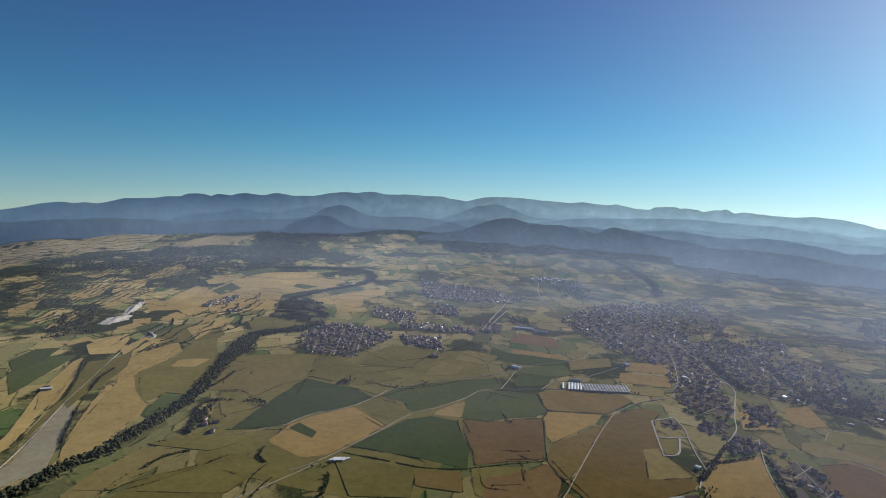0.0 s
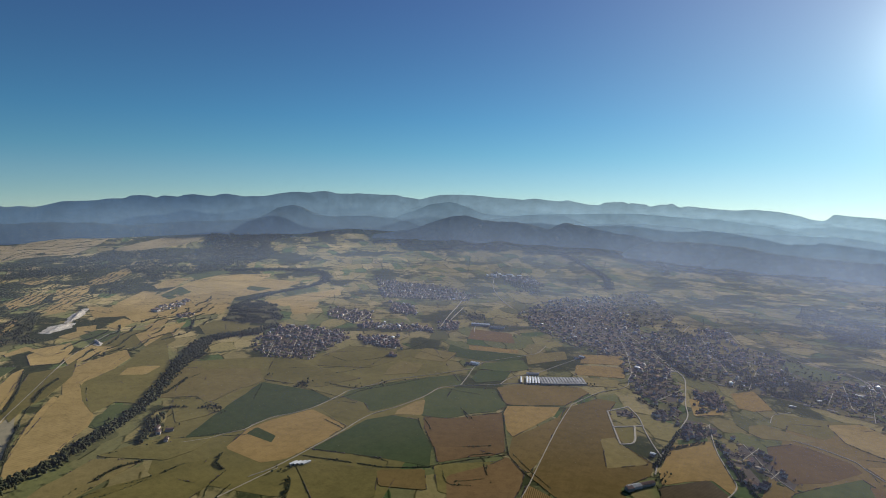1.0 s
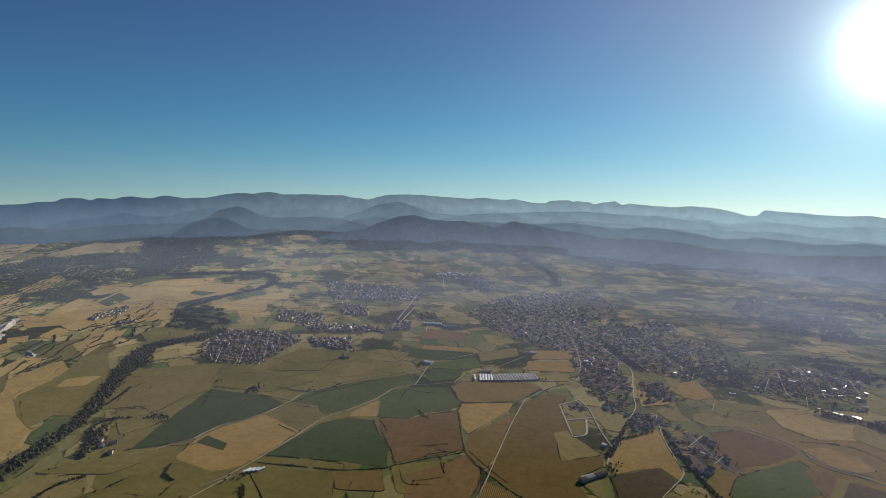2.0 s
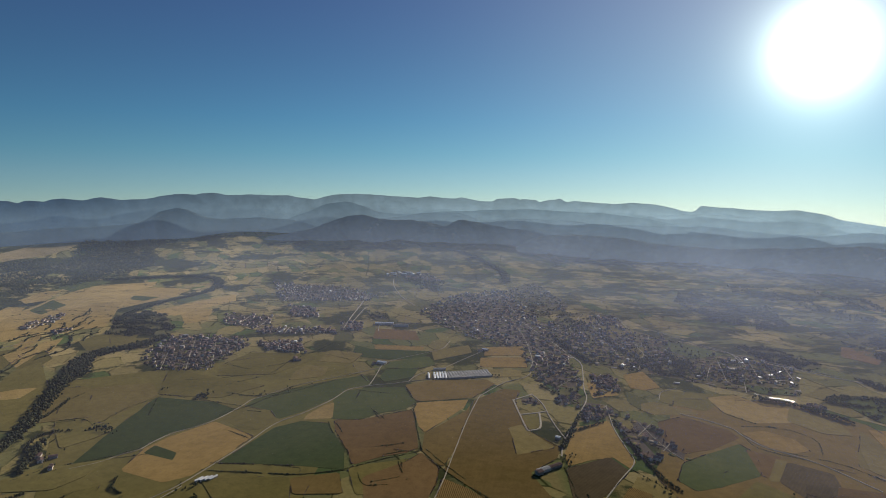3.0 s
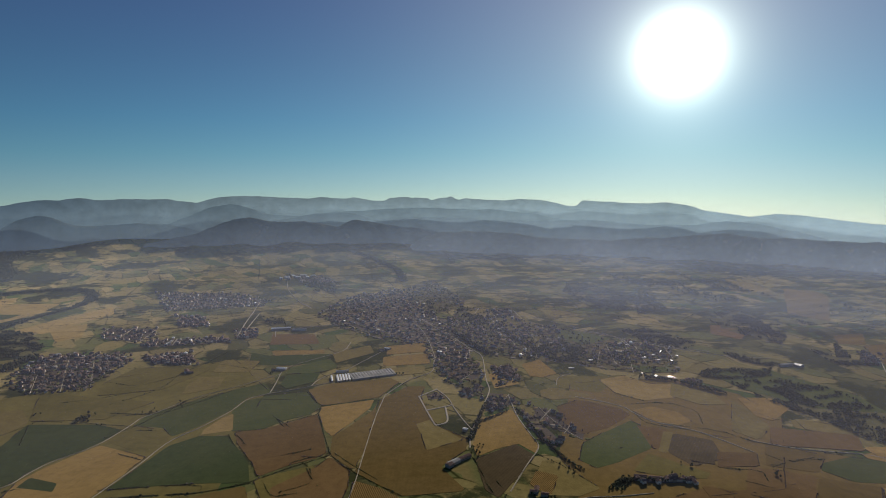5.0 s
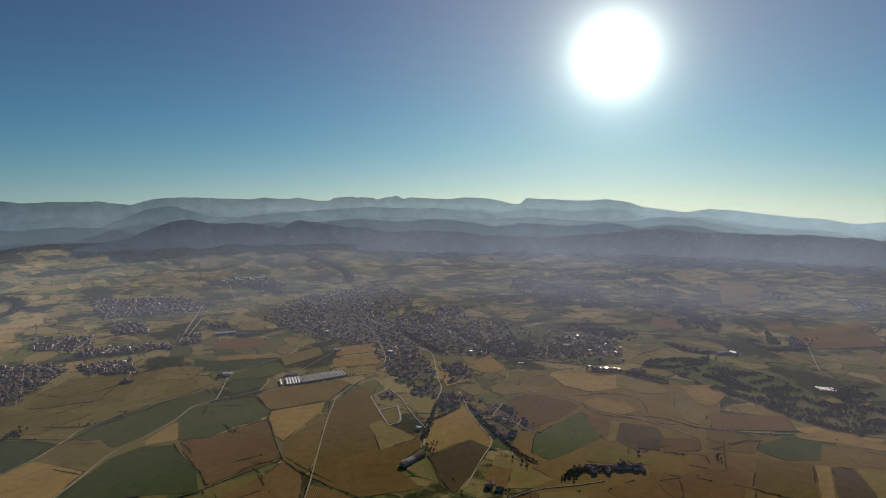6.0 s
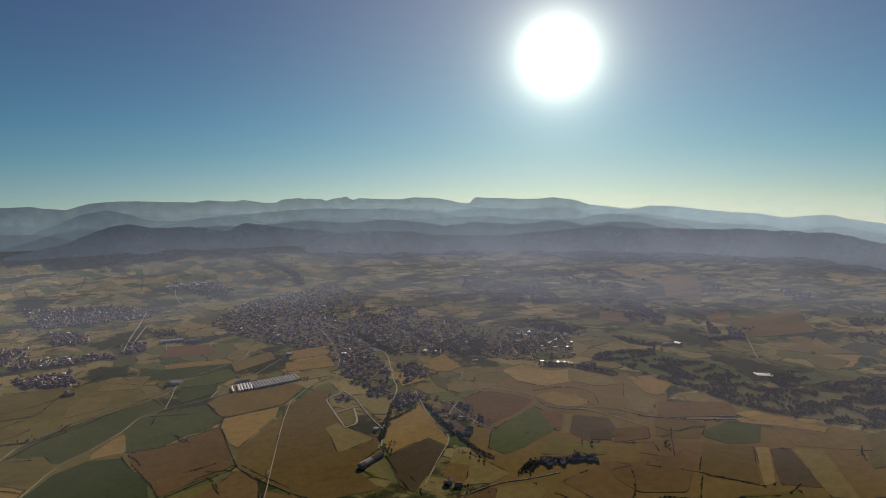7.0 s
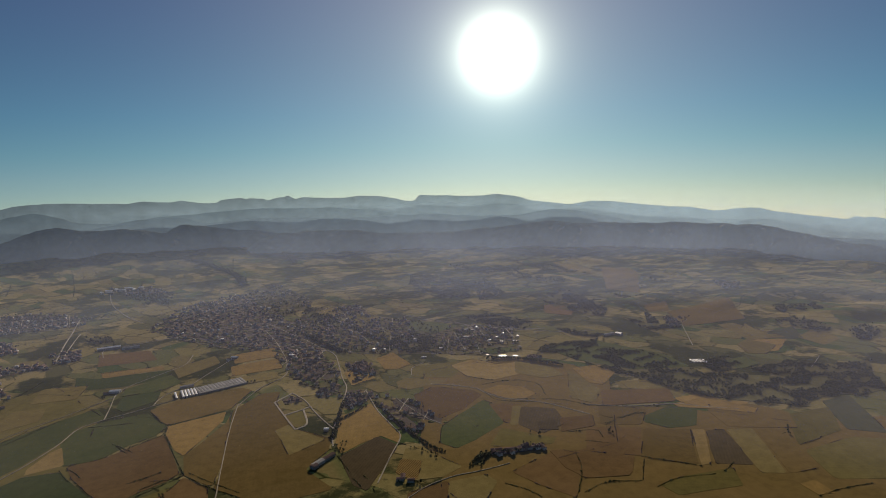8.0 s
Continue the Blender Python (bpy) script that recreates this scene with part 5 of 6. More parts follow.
field("ochre2", (-1861, 2429), (-1892, 2616), (-1833, 2647), (-1757, 2432), (-1804, 2374))
field("green", (-1707, 2267), (-1735, 2443), (-1616, 2359), (-1614, 2200))
field("green", (-1451, 2558), (-1325, 2540), (-1347, 2451), (-1419, 2476))
field("tan", (-1221, 2274), (-1113, 2509), (-1038, 2656), (-977, 2505), (-1098, 2210))
field("ochre2", (-1659, 1398), (-1687, 1498), (-1643, 1479), (-1618, 1382))
field("ochre2", (-2123, 1959), (-2155, 2084), (-2049, 1969), (-2059, 1900))
field("ochre2", (-2378, 1900), (-2412, 2029), (-2338, 1992), (-2325, 1859))
field("ochre2", (-1380, 1419), (-1394, 1530), (-1310, 1553), (-1301, 1409), (-1294, 1352))
field("ochre", (875, 1306), (951, 1295), (956, 1224), (871, 1165), (847, 1195))
field("ochre2", (800, 1207), (848, 1154), (774, 1083), (760, 1110))
field("ochre2", (920, 1168), (992, 1121), (943, 1074), (907, 1113))
field("brown", (839, 1139), (988, 1073), (945, 1005), (788, 1059))
field("ochre", (928, 996), (1022, 996), (1070, 895), (1044, 879), (979, 939), (927, 978))
field("dark", (613, 1056), (652, 1043), (630, 998), (593, 1021))
field("brown", (663, 1048), (735, 1028), (706, 979), (627, 989))
field("brown", (562, 929), (610, 903), (726, 913), (705, 856), (638, 787), (559, 812), (549, 863))
field("ochre2", (777, 1434), (835, 1333), (825, 1267), (768, 1277), (726, 1342))
field("brown2", (1527, 1652), (1881, 1696), (1689, 1458), (1442, 1478))
field("ochre2", (1419, 1253), (1483, 1278), (1508, 1196), (1411, 1149), (1373, 1180))
field("brown2", (1963, 2600), (2033, 2400), (1698, 1987), (1598, 2082))
field("brown", (1207, 1959), (1324, 1917), (1207, 1781), (1151, 1869))
field("ochre2", (1321, 1862), (1370, 1800), (1292, 1727), (1266, 1769))
field("ochre2", (1829, 2847), (1911, 2620), (1779, 2419), (1664, 2544))
field("ochre2", (1634, 1410), (1554, 1259), (1517, 1271), (1567, 1370))
field("brown2", (1543, 1791), (1659, 1796), (1547, 1660), (1476, 1686))
wood((1404, 2189), (1447, 2173), (1384, 1804), (1314, 1727), (1317, 1873))
wood((1553, 2041), (1658, 1895), (1573, 1886))
wood((1313, 3093), (1449, 2765), (1337, 2669), (1251, 2877))
wood((1934, 2211), (1944, 2074), (1903, 2142))
wood((1278, 2610), (1192, 2231), (1036, 2174), (1046, 2476))
wood((1485, 1724), (1408, 1558), (1323, 1487), (1366, 1573))
village(50, 0, (2110, 1973), (2185, 1919), (2077, 1823), (2026, 1854))
hedge((727, 981), (771, 986), (826, 996))
hedge((638, 1183), (725, 1138), (772, 1061), (887, 1009))
hedge((-986, 888), (-1095, 1051))
hedge((-438, 1069), (-366, 1068))
hedge((-342, 1065), (-306, 1068))
hedge((-424, 1040), (-353, 1036), (-305, 1030), (-215, 1055))
hedge((-604, 1414), (-510, 1412))
hedge((-682, 1659), (-590, 1608), (-484, 1701))
hedge((-458, 1790), (-376, 1749), (-334, 1718))
hedge((-546, 1292), (-499, 1352), (-476, 1404), (-408, 1468), (-339, 1544), (-290, 1600))
hedge((-493, 1211), (-438, 1177))
hedge((-276, 1264), (-253, 1219))
hedge((-176, 1484), (-131, 1469))
hedge((-203, 1338), (-173, 1292))
hedge((-161, 1014), (-105, 1040))
hedge((-154, 1158), (-121, 1176))
hedge((-143, 1126), (-115, 1142))
hedge((-116, 1093), (-98, 1028))
hedge((-72, 1151), (-43, 1103), (5, 1036))
field("green", (910, 1502), (1083, 1495), (1169, 1285), (1152, 1167), (1013, 1215), (926, 1359))
wood((1265, 1097), (1404, 1096), (1458, 1014), (1605, 988), (1418, 843), (1290, 871), (1289, 1006))
wood((1199, 1195), (1304, 1183), (1285, 1096), (1171, 1097))
field("green", (1261, 1162), (1342, 1163), (1327, 1100), (1243, 1093))
wood((1785, 1436), (1841, 1359), (1830, 1241), (1729, 1222), (1719, 1343))
wood((1872, 1217), (1991, 1230), (1831, 1094), (1737, 1113))
hedge((1290, 1068), (1420, 1077), (1527, 1063))
tree_belt(20, (304, 1990), (325, 1889), (366, 1741))
tree_belt(16, (453, 2068), (497, 1861), (534, 1691))
wood((353, 2323), (467, 2233), (433, 2067), (361, 2105))
tree_belt(6, (353, 1191), (353, 1105), (366, 1047), (381, 1013))
tree_belt(5, (223, 1247), (269, 1279), (311, 1309))
tree_belt(5, (335, 1319), (343, 1219), (344, 1140))
wood((889, 1988), (959, 1934), (1009, 1740), (950, 1773), (891, 1868))
wood((1349, 2182), (1423, 2070), (1409, 1862), (1356, 1790), (1327, 1926), (1312, 2053))
wood((1061, 1672), (1120, 1591), (1160, 1520), (1111, 1512), (1061, 1572))
wood((1457, 2812), (1518, 2504), (1608, 2350), (1471, 2348), (1403, 2558))
wood((1264, 2062), (1325, 1853), (1303, 1695), (1254, 1821), (1220, 1915))
wood((2103, 1993), (2197, 1902), (2099, 1844), (2044, 1908))
wood((1943, 1564), (2097, 1506), (2047, 1429), (1871, 1462))
wood((1669, 3055), (1766, 2745), (1747, 2428), (1622, 2627))
wood((1827, 1204), (1924, 1188), (1801, 1111), (1752, 1139))
wood((1346, 1689), (1363, 1545), (1428, 1467), (1305, 1505))
road(2.4, (635, 2193), (704, 2058), (764, 1958), (825, 1879), (806, 1749))
road(2.4, (832, 1854), (892, 1795), (947, 1734), (1028, 1672))
wood((-3232, 4682), (-3662, 5809), (-3496, 6208), (-2948, 5764), (-2352, 4629), (-2029, 3701), (-1885, 3150), (-2002, 3000), (-2411, 3549), (-2906, 4491))
field("tan", (-3799, 2691), (-3931, 3002), (-4028, 3323), (-4074, 3642), (-4027, 4027), (-3688, 4355), (-3235, 3650), (-3024, 3190), (-3091, 2884), (-3063, 2564), (-2984, 2281), (-3018, 2139))
field("tan", (-2921, 3404), (-3054, 3822), (-3183, 4366), (-3204, 4803), (-2981, 4642), (-2740, 4042), (-2721, 3614), (-2752, 3365))
field("ochre2", (-2237, 2449), (-2301, 2651), (-2347, 2849), (-2198, 2699), (-2111, 2470), (-2136, 2373))
field("tan", (-1911, 1885), (-2006, 2061), (-2036, 2213), (-1971, 2129), (-1809, 1873), (-1841, 1829))
field("ochre2", (-2445, 2269), (-2429, 2362), (-2411, 2425), (-2355, 2259))
field("ochre", (-1751, 2067), (-1812, 2238), (-1801, 2314), (-1700, 2151), (-1675, 2039))
field("tan", (-1881, 2435), (-1898, 2601), (-1819, 2601), (-1806, 2436))
field("ochre2", (-2127, 1911), (-2192, 2076), (-2141, 2139), (-2013, 1958), (-2022, 1840))
field("ochre2", (-1775, 1526), (-1849, 1662), (-1878, 1744), (-1766, 1609), (-1721, 1508))
field("tan", (-1522, 1444), (-1482, 1527), (-1413, 1498), (-1422, 1406))
field("olive2", (-1067, 1154), (-1164, 1247), (-1166, 1396), (-1223, 1556), (-1202, 1633), (-1047, 1440), (-948, 1236), (-935, 1181), (-996, 1171), (-996, 1104))
field("olive2", (-1185, 1057), (-1346, 1279), (-1304, 1346), (-1330, 1422), (-1228, 1296), (-1168, 1159), (-1155, 1086), (-1118, 1011))
field("ochre", (-1278, 1081), (-1359, 1225), (-1379, 1293), (-1327, 1236), (-1220, 1101), (-1164, 1012), (-1169, 978))
field("ochre", (-965, 865), (-1035, 977), (-1079, 1058), (-1144, 1167), (-1141, 1189), (-1180, 1265), (-1067, 1154), (-984, 1091), (-953, 1035), (-940, 1000), (-919, 931), (-918, 881), (-911, 808))
field("ochre2", (-1170, 1254), (-1208, 1381), (-1235, 1500), (-1199, 1412), (-1188, 1310), (-1151, 1243))
field("green", (-944, 1048), (-991, 1157), (-923, 1166), (-892, 1078), (-911, 1028))
field("tan", (-1122, 1334), (-1142, 1389), (-1111, 1417), (-1068, 1432), (-1061, 1356))
field("olive2", (-831, 935), (-786, 1017), (-668, 1071), (-671, 1001), (-697, 954), (-783, 938))
field("ochre2", (-820, 751), (-829, 857), (-827, 923), (-736, 941), (-744, 880), (-749, 836), (-754, 772))
field("olive2", (-720, 783), (-693, 850), (-635, 952), (-570, 960), (-570, 894), (-577, 829))
field("olive2", (-789, 1107), (-846, 1174), (-814, 1242), (-734, 1212), (-752, 1153))
field("olive2", (-464, 1006), (-374, 1019), (-308, 1022), (-281, 924), (-378, 893))
field("brown2", (-307, 1018), (-225, 1045), (-203, 972), (-287, 965))
terraces(26, (-1986, 1654), (-2124, 2011), (-2667, 2221), (-2580, 2442), (-2398, 2606), (-2306, 2822), (-1965, 2483), (-1883, 2139), (-1873, 1847), (-1644, 1538), (-1724, 1436))
terraces(40, (-1330, 1453), (-1384, 1757), (-1498, 1521), (-1466, 1860), (-1486, 2307), (-1231, 1953), (-1207, 1667), (-1269, 1387))
terraces(75, (-3542, 3027), (-3511, 3605), (-3799, 2691), (-3931, 3002), (-4028, 3323), (-4074, 3642), (-4027, 4027), (-3688, 4355), (-3235, 3650), (-3024, 3190), (-3091, 2884), (-3063, 2564), (-2984, 2281), (-3018, 2139))
tree_belt(6, (-763, 856), (-765, 891), (-753, 918), (-734, 939))
tree_belt(5, (-965, 865), (-1013, 913), (-1056, 970), (-1096, 1019))
tree_belt(6, (-1167, 1119), (-1212, 1186), (-1243, 1266))
tree_belt(5, (-1180, 1059), (-1234, 1136), (-1356, 1275))
tree_belt(8, (-828, 1068), (-872, 1140), (-859, 1180), (-819, 1187))
tree_belt(8, (-792, 1001), (-814, 1051), (-818, 1091))
tree_belt(9, (-786, 1191), (-772, 1214), (-744, 1205))
tree_belt(7, (-924, 1244), (-924, 1287), (-940, 1365))
tree_belt(5, (-573, 947), (-606, 967), (-613, 1007))
tree_belt(7, (-422, 879), (-431, 914), (-446, 951))
hedge((-762, 769), (-762, 802), (-749, 836))
hedge((-734, 786), (-698, 842), (-676, 898), (-665, 928))
hedge((-831, 935), (-778, 992), (-753, 1042))
hedge((-1129, 945), (-1167, 1028), (-1183, 1069))
hedge((-885, 1225), (-827, 1250), (-786, 1213))
hedge((-742, 1037), (-673, 1078), (-635, 1121))
hedge((-530, 829), (-535, 875), (-534, 905))
hedge((-472, 1067), (-384, 1070), (-300, 1060), (-295, 1045))
hedge((-476, 1039), (-380, 1034), (-290, 1033))
hedge((-652, 1383), (-602, 1374), (-514, 1346))
tree_belt(7, (-639, 1379), (-645, 1422), (-615, 1387))
hedge((-581, 1431), (-511, 1410), (-461, 1437), (-393, 1511))
hedge((-703, 1281), (-746, 1410), (-673, 1393))
river(1.6, (730, 1516), (740, 1508))
river(1.5, (748, 1495), (762, 1487), (778, 1479))
river(1.3, (788, 1476), (804, 1464))
field("olive2", (489, 2190), (589, 2218), (600, 2071), (488, 2009))
field("green", (651, 2012), (740, 1944), (796, 1854), (689, 1804), (632, 1895))
field("olive2", (514, 1926), (584, 1914), (533, 1801), (484, 1812))
field("green", (731, 1586), (820, 1551), (828, 1509), (744, 1516))
field("ochre2", (397, 2324), (493, 2365), (495, 2270), (406, 2188))

# ---- houses ----
for _count, _turn, _poly in VILLAGES:
    settle(_count, _turn, _poly)
HOUSE_SIZES = [(7.4, 9.4, 5.0), (7.8, 8.2, 5.6), (6.8, 11.5, 4.4), (8.8, 13.5, 5.6), (6.2, 6.8, 3.6)]


def house_shapes(w, l, h, z0=0.0):
    """Wall and roof of a gabled house round the origin, the ridge along y."""
    wall, roof = bmesh.new(), bmesh.new()
    rise = w * 0.26
    a = [wall.verts.new(p) for p in ((-w/2, -l/2, -.5), (w/2, -l/2, -.5), (w/2, -l/2, h), (0, -l/2, h + rise), (-w/2, -l/2, h))]
    b = [wall.verts.new(p) for p in ((-w/2, l/2, -.5), (w/2, l/2, -.5), (w/2, l/2, h), (0, l/2, h + rise), (-w/2, l/2, h))]
    wall.faces.new(a)
    wall.faces.new(b[::-1])
    for i in range(5):
        wall.faces.new((a[(i + 1) % 5], a[i], b[i], b[(i + 1) % 5]))
    o, e, th = 0.6, 0.5, 0.35
    for s in (-1, 1):
        outer = [(s * (w/2 + o), h - o * rise / (w/2)), (0, h + rise)]
        vs = []
        for y in (-l/2 - e, l/2 + e):
            for x, z in outer:
                vs += [roof.verts.new((x, y, z + .05)), roof.verts.new((x, y, z + .05 + th))]
        for f in ((0, 1, 3, 2), (4, 6, 7, 5), (0, 4, 5, 1), (1, 5, 7, 3), (0, 2, 6, 4), (2, 3, 7, 6)):
            roof.faces.new([vs[i] for i in f])
    for bm in (wall, roof):
        bmesh.ops.recalc_face_normals(bm, faces=bm.faces)
    return wall, roof


def house_template(k):
    w, l, h = HOUSE_SIZES[k]
    ob = new("house")
    wall, roof = house_shapes(w, l, h)
    part("wall", wall, M_WALL, ob)
    part("roof", roof, M_ROOF, ob, "brown clay tile roof")
    chim = bmesh.new()
    box(chim, w * .12, w * .12 + .8, l * .2, l * .2 + .8, h, h + w * .26 + 1.1)
    part("chimney", chim, M_WALL, ob)
    for side in (-1, 1):
        for y in (-l * .25, l * .25):
            win = bmesh.new()
            box(win, side * w/2 - .06, side * w/2 + .06, y - .5, y + .5, h * .5, h * .5 + 1.2)
            part("window", win, M_PANE, ob, "dark window pane")
    door = bmesh.new()
    box(door, -.55, .55, -l/2 - .07, -l/2 + .05, -.3, 2.0)
    part("door", door, M_BARK, ob, "brown wooden door")
    return tagged(ob, "cream village house with a brown tiled gable roof", "house", "village houses")


def build_houses():
    near = sorted(HOUSES, key=lambda q: q[1])[:300]
    far = sorted(HOUSES, key=lambda q: q[1])[300:]
    first = {}
    for x, y, turn, k, s in near:
        m = pose(x, y, 0.3, 0, 0, turn)
        if k not in first:
            first[k] = house_template(k)
            first[k].matrix_basis = m
        else:
            copy_thing(first[k], m @ Matrix.Scale(s * 0.85, 4))
    shapes = []
    for k in range(5):
        pair = []
        for bm in house_shapes(*HOUSE_SIZES[k]):
            bmesh.ops.triangulate(bm, faces=bm.faces)
            bm.verts.index_update()
            pair.append((np.array([v.co for v in bm.verts]), np.array([[v.index for v in f.verts] for f in bm.faces])))
            bm.free()
        shapes.append(pair)
    town = new("town_houses")
    rng = np.random.default_rng(21)
    dice = rng.uniform(0, 1, len(far))
    kinds = np.where(dice < 0.84, 0, np.where(dice < 0.976, 1, np.where(dice < 0.996, 3, 2)))
    for which, name, material, kind in ((0, "wall", M_WALL, None), (1, "roof", M_ROOF, 0), (1, "roof", M_GREY, 1), (1, "roof", M_TIN, 2), (1, "roof", M_SHED, 3)):
        V, F, n = [], [], 0
        for (x, y, turn, k, s), own in zip(far, kinds):
            if kind is not None and own != kind:
                continue
            v, f = shapes[k][which]
            c, q = math.cos(radians(turn)), math.sin(radians(turn))
            V.append(v @ np.array([[c, q, 0], [-q, c, 0], [0, 0, 1]]) * s + (x, y, float(ground_z(x, y)) + .3))
            F.append(f + n)
            n += len(v)
        ob = new(name, mesh_of(name, np.concatenate(V), np.concatenate(F), material))
        ob.parent = town
    tagged(town, "close-packed cream houses with brown roofs of the towns beyond", "houses", kind="stuff")


build_houses()

# ---- farm buildings ----


def shed(x, y, turn, w, l, h, roof, label, category="shed", name="shed", pitch=0.14, wall=None):
    """A long low building: four walls, a shallow two-sided roof, a wide door in one gable."""
    x, y = up_valley(x, y)
    ob = new(name)
    z = float(ground_z(x, y)) + 0.45
    ob.matrix_basis = pose(x, y, z, 0, 0, turn)
    bm = bmesh.new()
    rise = w * pitch
    a = [bm.verts.new(p) for p in ((-w/2, -l/2, -.6), (w/2, -l/2, -.6), (w/2, -l/2, h), (0, -l/2, h + rise), (-w/2, -l/2, h))]
    b = [bm.verts.new(p) for p in ((-w/2, l/2, -.6), (w/2, l/2, -.6), (w/2, l/2, h), (0, l/2, h + rise), (-w/2, l/2, h))]
    bm.faces.new(a)
    bm.faces.new(b[::-1])
    for i in range(5):
        bm.faces.new((a[(i + 1) % 5], a[i], b[i], b[(i + 1) % 5]))
    bmesh.ops.recalc_face_normals(bm, faces=bm.faces)
    part("wall", bm, wall or M_WALL, ob)
    for s in (-1, 1):
        bm = bmesh.new()
        vs = [bm.verts.new((px, py, pz + dz)) for py in (-l/2 - .4, l/2 + .4) for px, pz in ((s * (w/2 + .5), h - .5 * 2 * pitch), (0, h + rise)) for dz in (.06, .3)]
        for f in ((0, 1, 3, 2), (4, 6, 7, 5), (0, 4, 5, 1), (1, 5, 7, 3), (0, 2, 6, 4), (2, 3, 7, 6)):
            bm.faces.new([vs[i] for i in f])
        bmesh.ops.recalc_face_normals(bm, faces=bm.faces)
        part("roof", bm, roof, ob)
    bm = bmesh.new()
    box(bm, -w * .22, w * .22, -l/2 - .08, -l/2 + .02, -.4, h * .8)
    part("door", bm, M_GREY, ob, "grey sliding door")
    return tagged(ob, label, category)


def greenhouse(x, y, turn, spans, w, l):
    """Joined film tunnels on a low frame, with gable ends and gutters between the spans."""
    ob = new("greenhouse")
    ob.matrix_basis = pose(x, y, 0.4, 0, 0, turn)
    for k in range(spans):
        off = (k - (spans - 1) / 2) * w
        bm = bmesh.new()
        prof = [(-w/2, -.5), (-w/2, 2.2)] + [(-w/2 * math.cos(math.pi * q / 8), 2.2 + 1.7 * math.sin(math.pi * q / 8)) for q in range(1, 8)] + [(w/2, 2.2), (w/2, -.5)]
        a = [bm.verts.new((-l/2, off + u, v)) for u, v in prof]
        b = [bm.verts.new((l/2, off + u, v)) for u, v in prof]
        for p, q in zip(range(len(prof)), range(1, len(prof))):
            bm.faces.new((a[p], a[q], b[q], b[p]))
        bm.faces.new(a[::-1])
        bm.faces.new(b)
        bmesh.ops.recalc_face_normals(bm, faces=bm.faces)
        part("tunnel", bm, M_PLASTIC, ob)
        bm = bmesh.new()
        box(bm, -l/2 - .2, l/2 + .2, off - w/2 - .15, off - w/2 + .15, 2.1, 2.4)
        part("gutter", bm, M_GREY, ob)
    return tagged(ob, "long block of joined greenhouse tunnels under dull white film", "greenhouse")


greenhouse(11, 1611, 104, 15, 8.1, 52)
for _k in range(5):
    shed(-51 - _k * 7.4, 1598 - _k * 1.4, 6, 4.6, 50, 3.0, M_SHED, "long narrow white-roofed poultry shed beside the greenhouses", "shed")
shed(-96, 1590, 6, 4.0, 44, 3.0, M_SHED, "long narrow white-roofed poultry shed beside the greenhouses", "shed")
shed(-70, 1648, 96, 10, 34, 4.0, M_GREY, "grey-roofed barn behind the poultry sheds", "barn", "barn")
for _k in range(4):
    shed(-464 + _k * 7.5, 1002 + _k * 2.6, -28, 4.2, 17, 2.8, M_SHED, "small white-roofed sheep shed beside the country road", "shed")
shed(-238, 1694, 70, 13, 26, 5, M_SHED, "white-roofed barn at the road fork", "barn", "barn")
shed(-258, 1691, 70, 8, 12, 4, M_ROOF, "small tiled farm store beside the barn", "shed")
shed(63, 1846, 60, 12, 18, 5, M_SHED, "white-roofed farm shed by the strip fields", "shed")
shed(47, 1838, 60, 8, 14, 4, M_ROOF, "brown-roofed farm shed by the strip fields", "shed")
shed(-494, 1710, 20, 12, 22, 6, M_ROOF, "lone farmhouse with a brown tiled roof in the meadows", "farmhouse", "farmhouse")
shed(-482, 1700, 110, 9, 14, 5, M_ROOF, "tiled outbuilding of the lone farmhouse", "shed")
shed(197, 1216, 60, 8, 10, 4.5, M_SHED, "small white house beside the lane", "house", "white_house")
shed(150, 1074, -56, 11, 26, 5, M_GREY, "dark grey barn at the end of the farm row", "barn", "barn")
shed(173, 1090, -56, 9, 30, 4.5, M_ROOF, "brown-roofed barn in the farm row", "barn", "barn")
shed(141, 1064, -56, 12, 12, 5.5, M_ROOF, "brown tiled farmhouse of the farm row", "farmhouse", "farmhouse")
shed(1190, 1500, 20, 16, 20, 6, M_SHED, "bright white-roofed hall beside the valley road", "shed")
shed(1160, 1512, 95, 10, 40, 5, M_GREY, "grey-roofed long barn beside the valley road", "barn", "barn")
for _k in range(5):
    shed(1188 + _k * 7, 1196 - _k * 4, -12, 3.6, 24, 3, M_SHED, "long white-roofed livestock shed by the river wood", "shed")
shed(-294, 2152, 93, 16, 66, 6, M_SHED, "long pale-roofed warehouse at the edge of town", "warehouse", "warehouse")
shed(-230, 2130, 93, 12, 50, 5, M_GREY, "grey-roofed warehouse at the edge of town", "warehouse", "warehouse")
for _x, _y, _t, _w, _l in ((-400, 3269, 80, 16, 30), (-368, 3300, 20, 14, 34), (-340, 3255, 80, 14, 26), (-318, 3310, 85, 18, 36), (-290, 3250, 15, 14, 30), (-262, 3290, 85, 14, 24), (-425, 3225, 20, 12, 26), (-385, 3215, 75, 10, 22)):
    shed(_x, _y, _t, _w, _l, 9, M_SHED, "large pale factory hall on the far side of town", "factory", "factory_hall")
for _x, _y, _t, _w, _l in ((876, 1685, -40, 7, 34), (753, 1710, 62, 6, 36), (809, 1771, 50, 8, 18), (867, 1597, 15, 9, 22), (840, 1660, 80, 8, 20), (800, 1640, 85, 9, 26), (830, 1610, 70, 7, 16), (640, 1640, 80, 8, 20), (905, 1640, 10, 7, 16), (560, 1580, 75, 8, 24)):
    shed(_x, _y, _t, _w * 0.42, _l * 0.62, 3.2, M_TIN, "tin-roofed workshop glinting in the low sun", "workshop", "workshop")
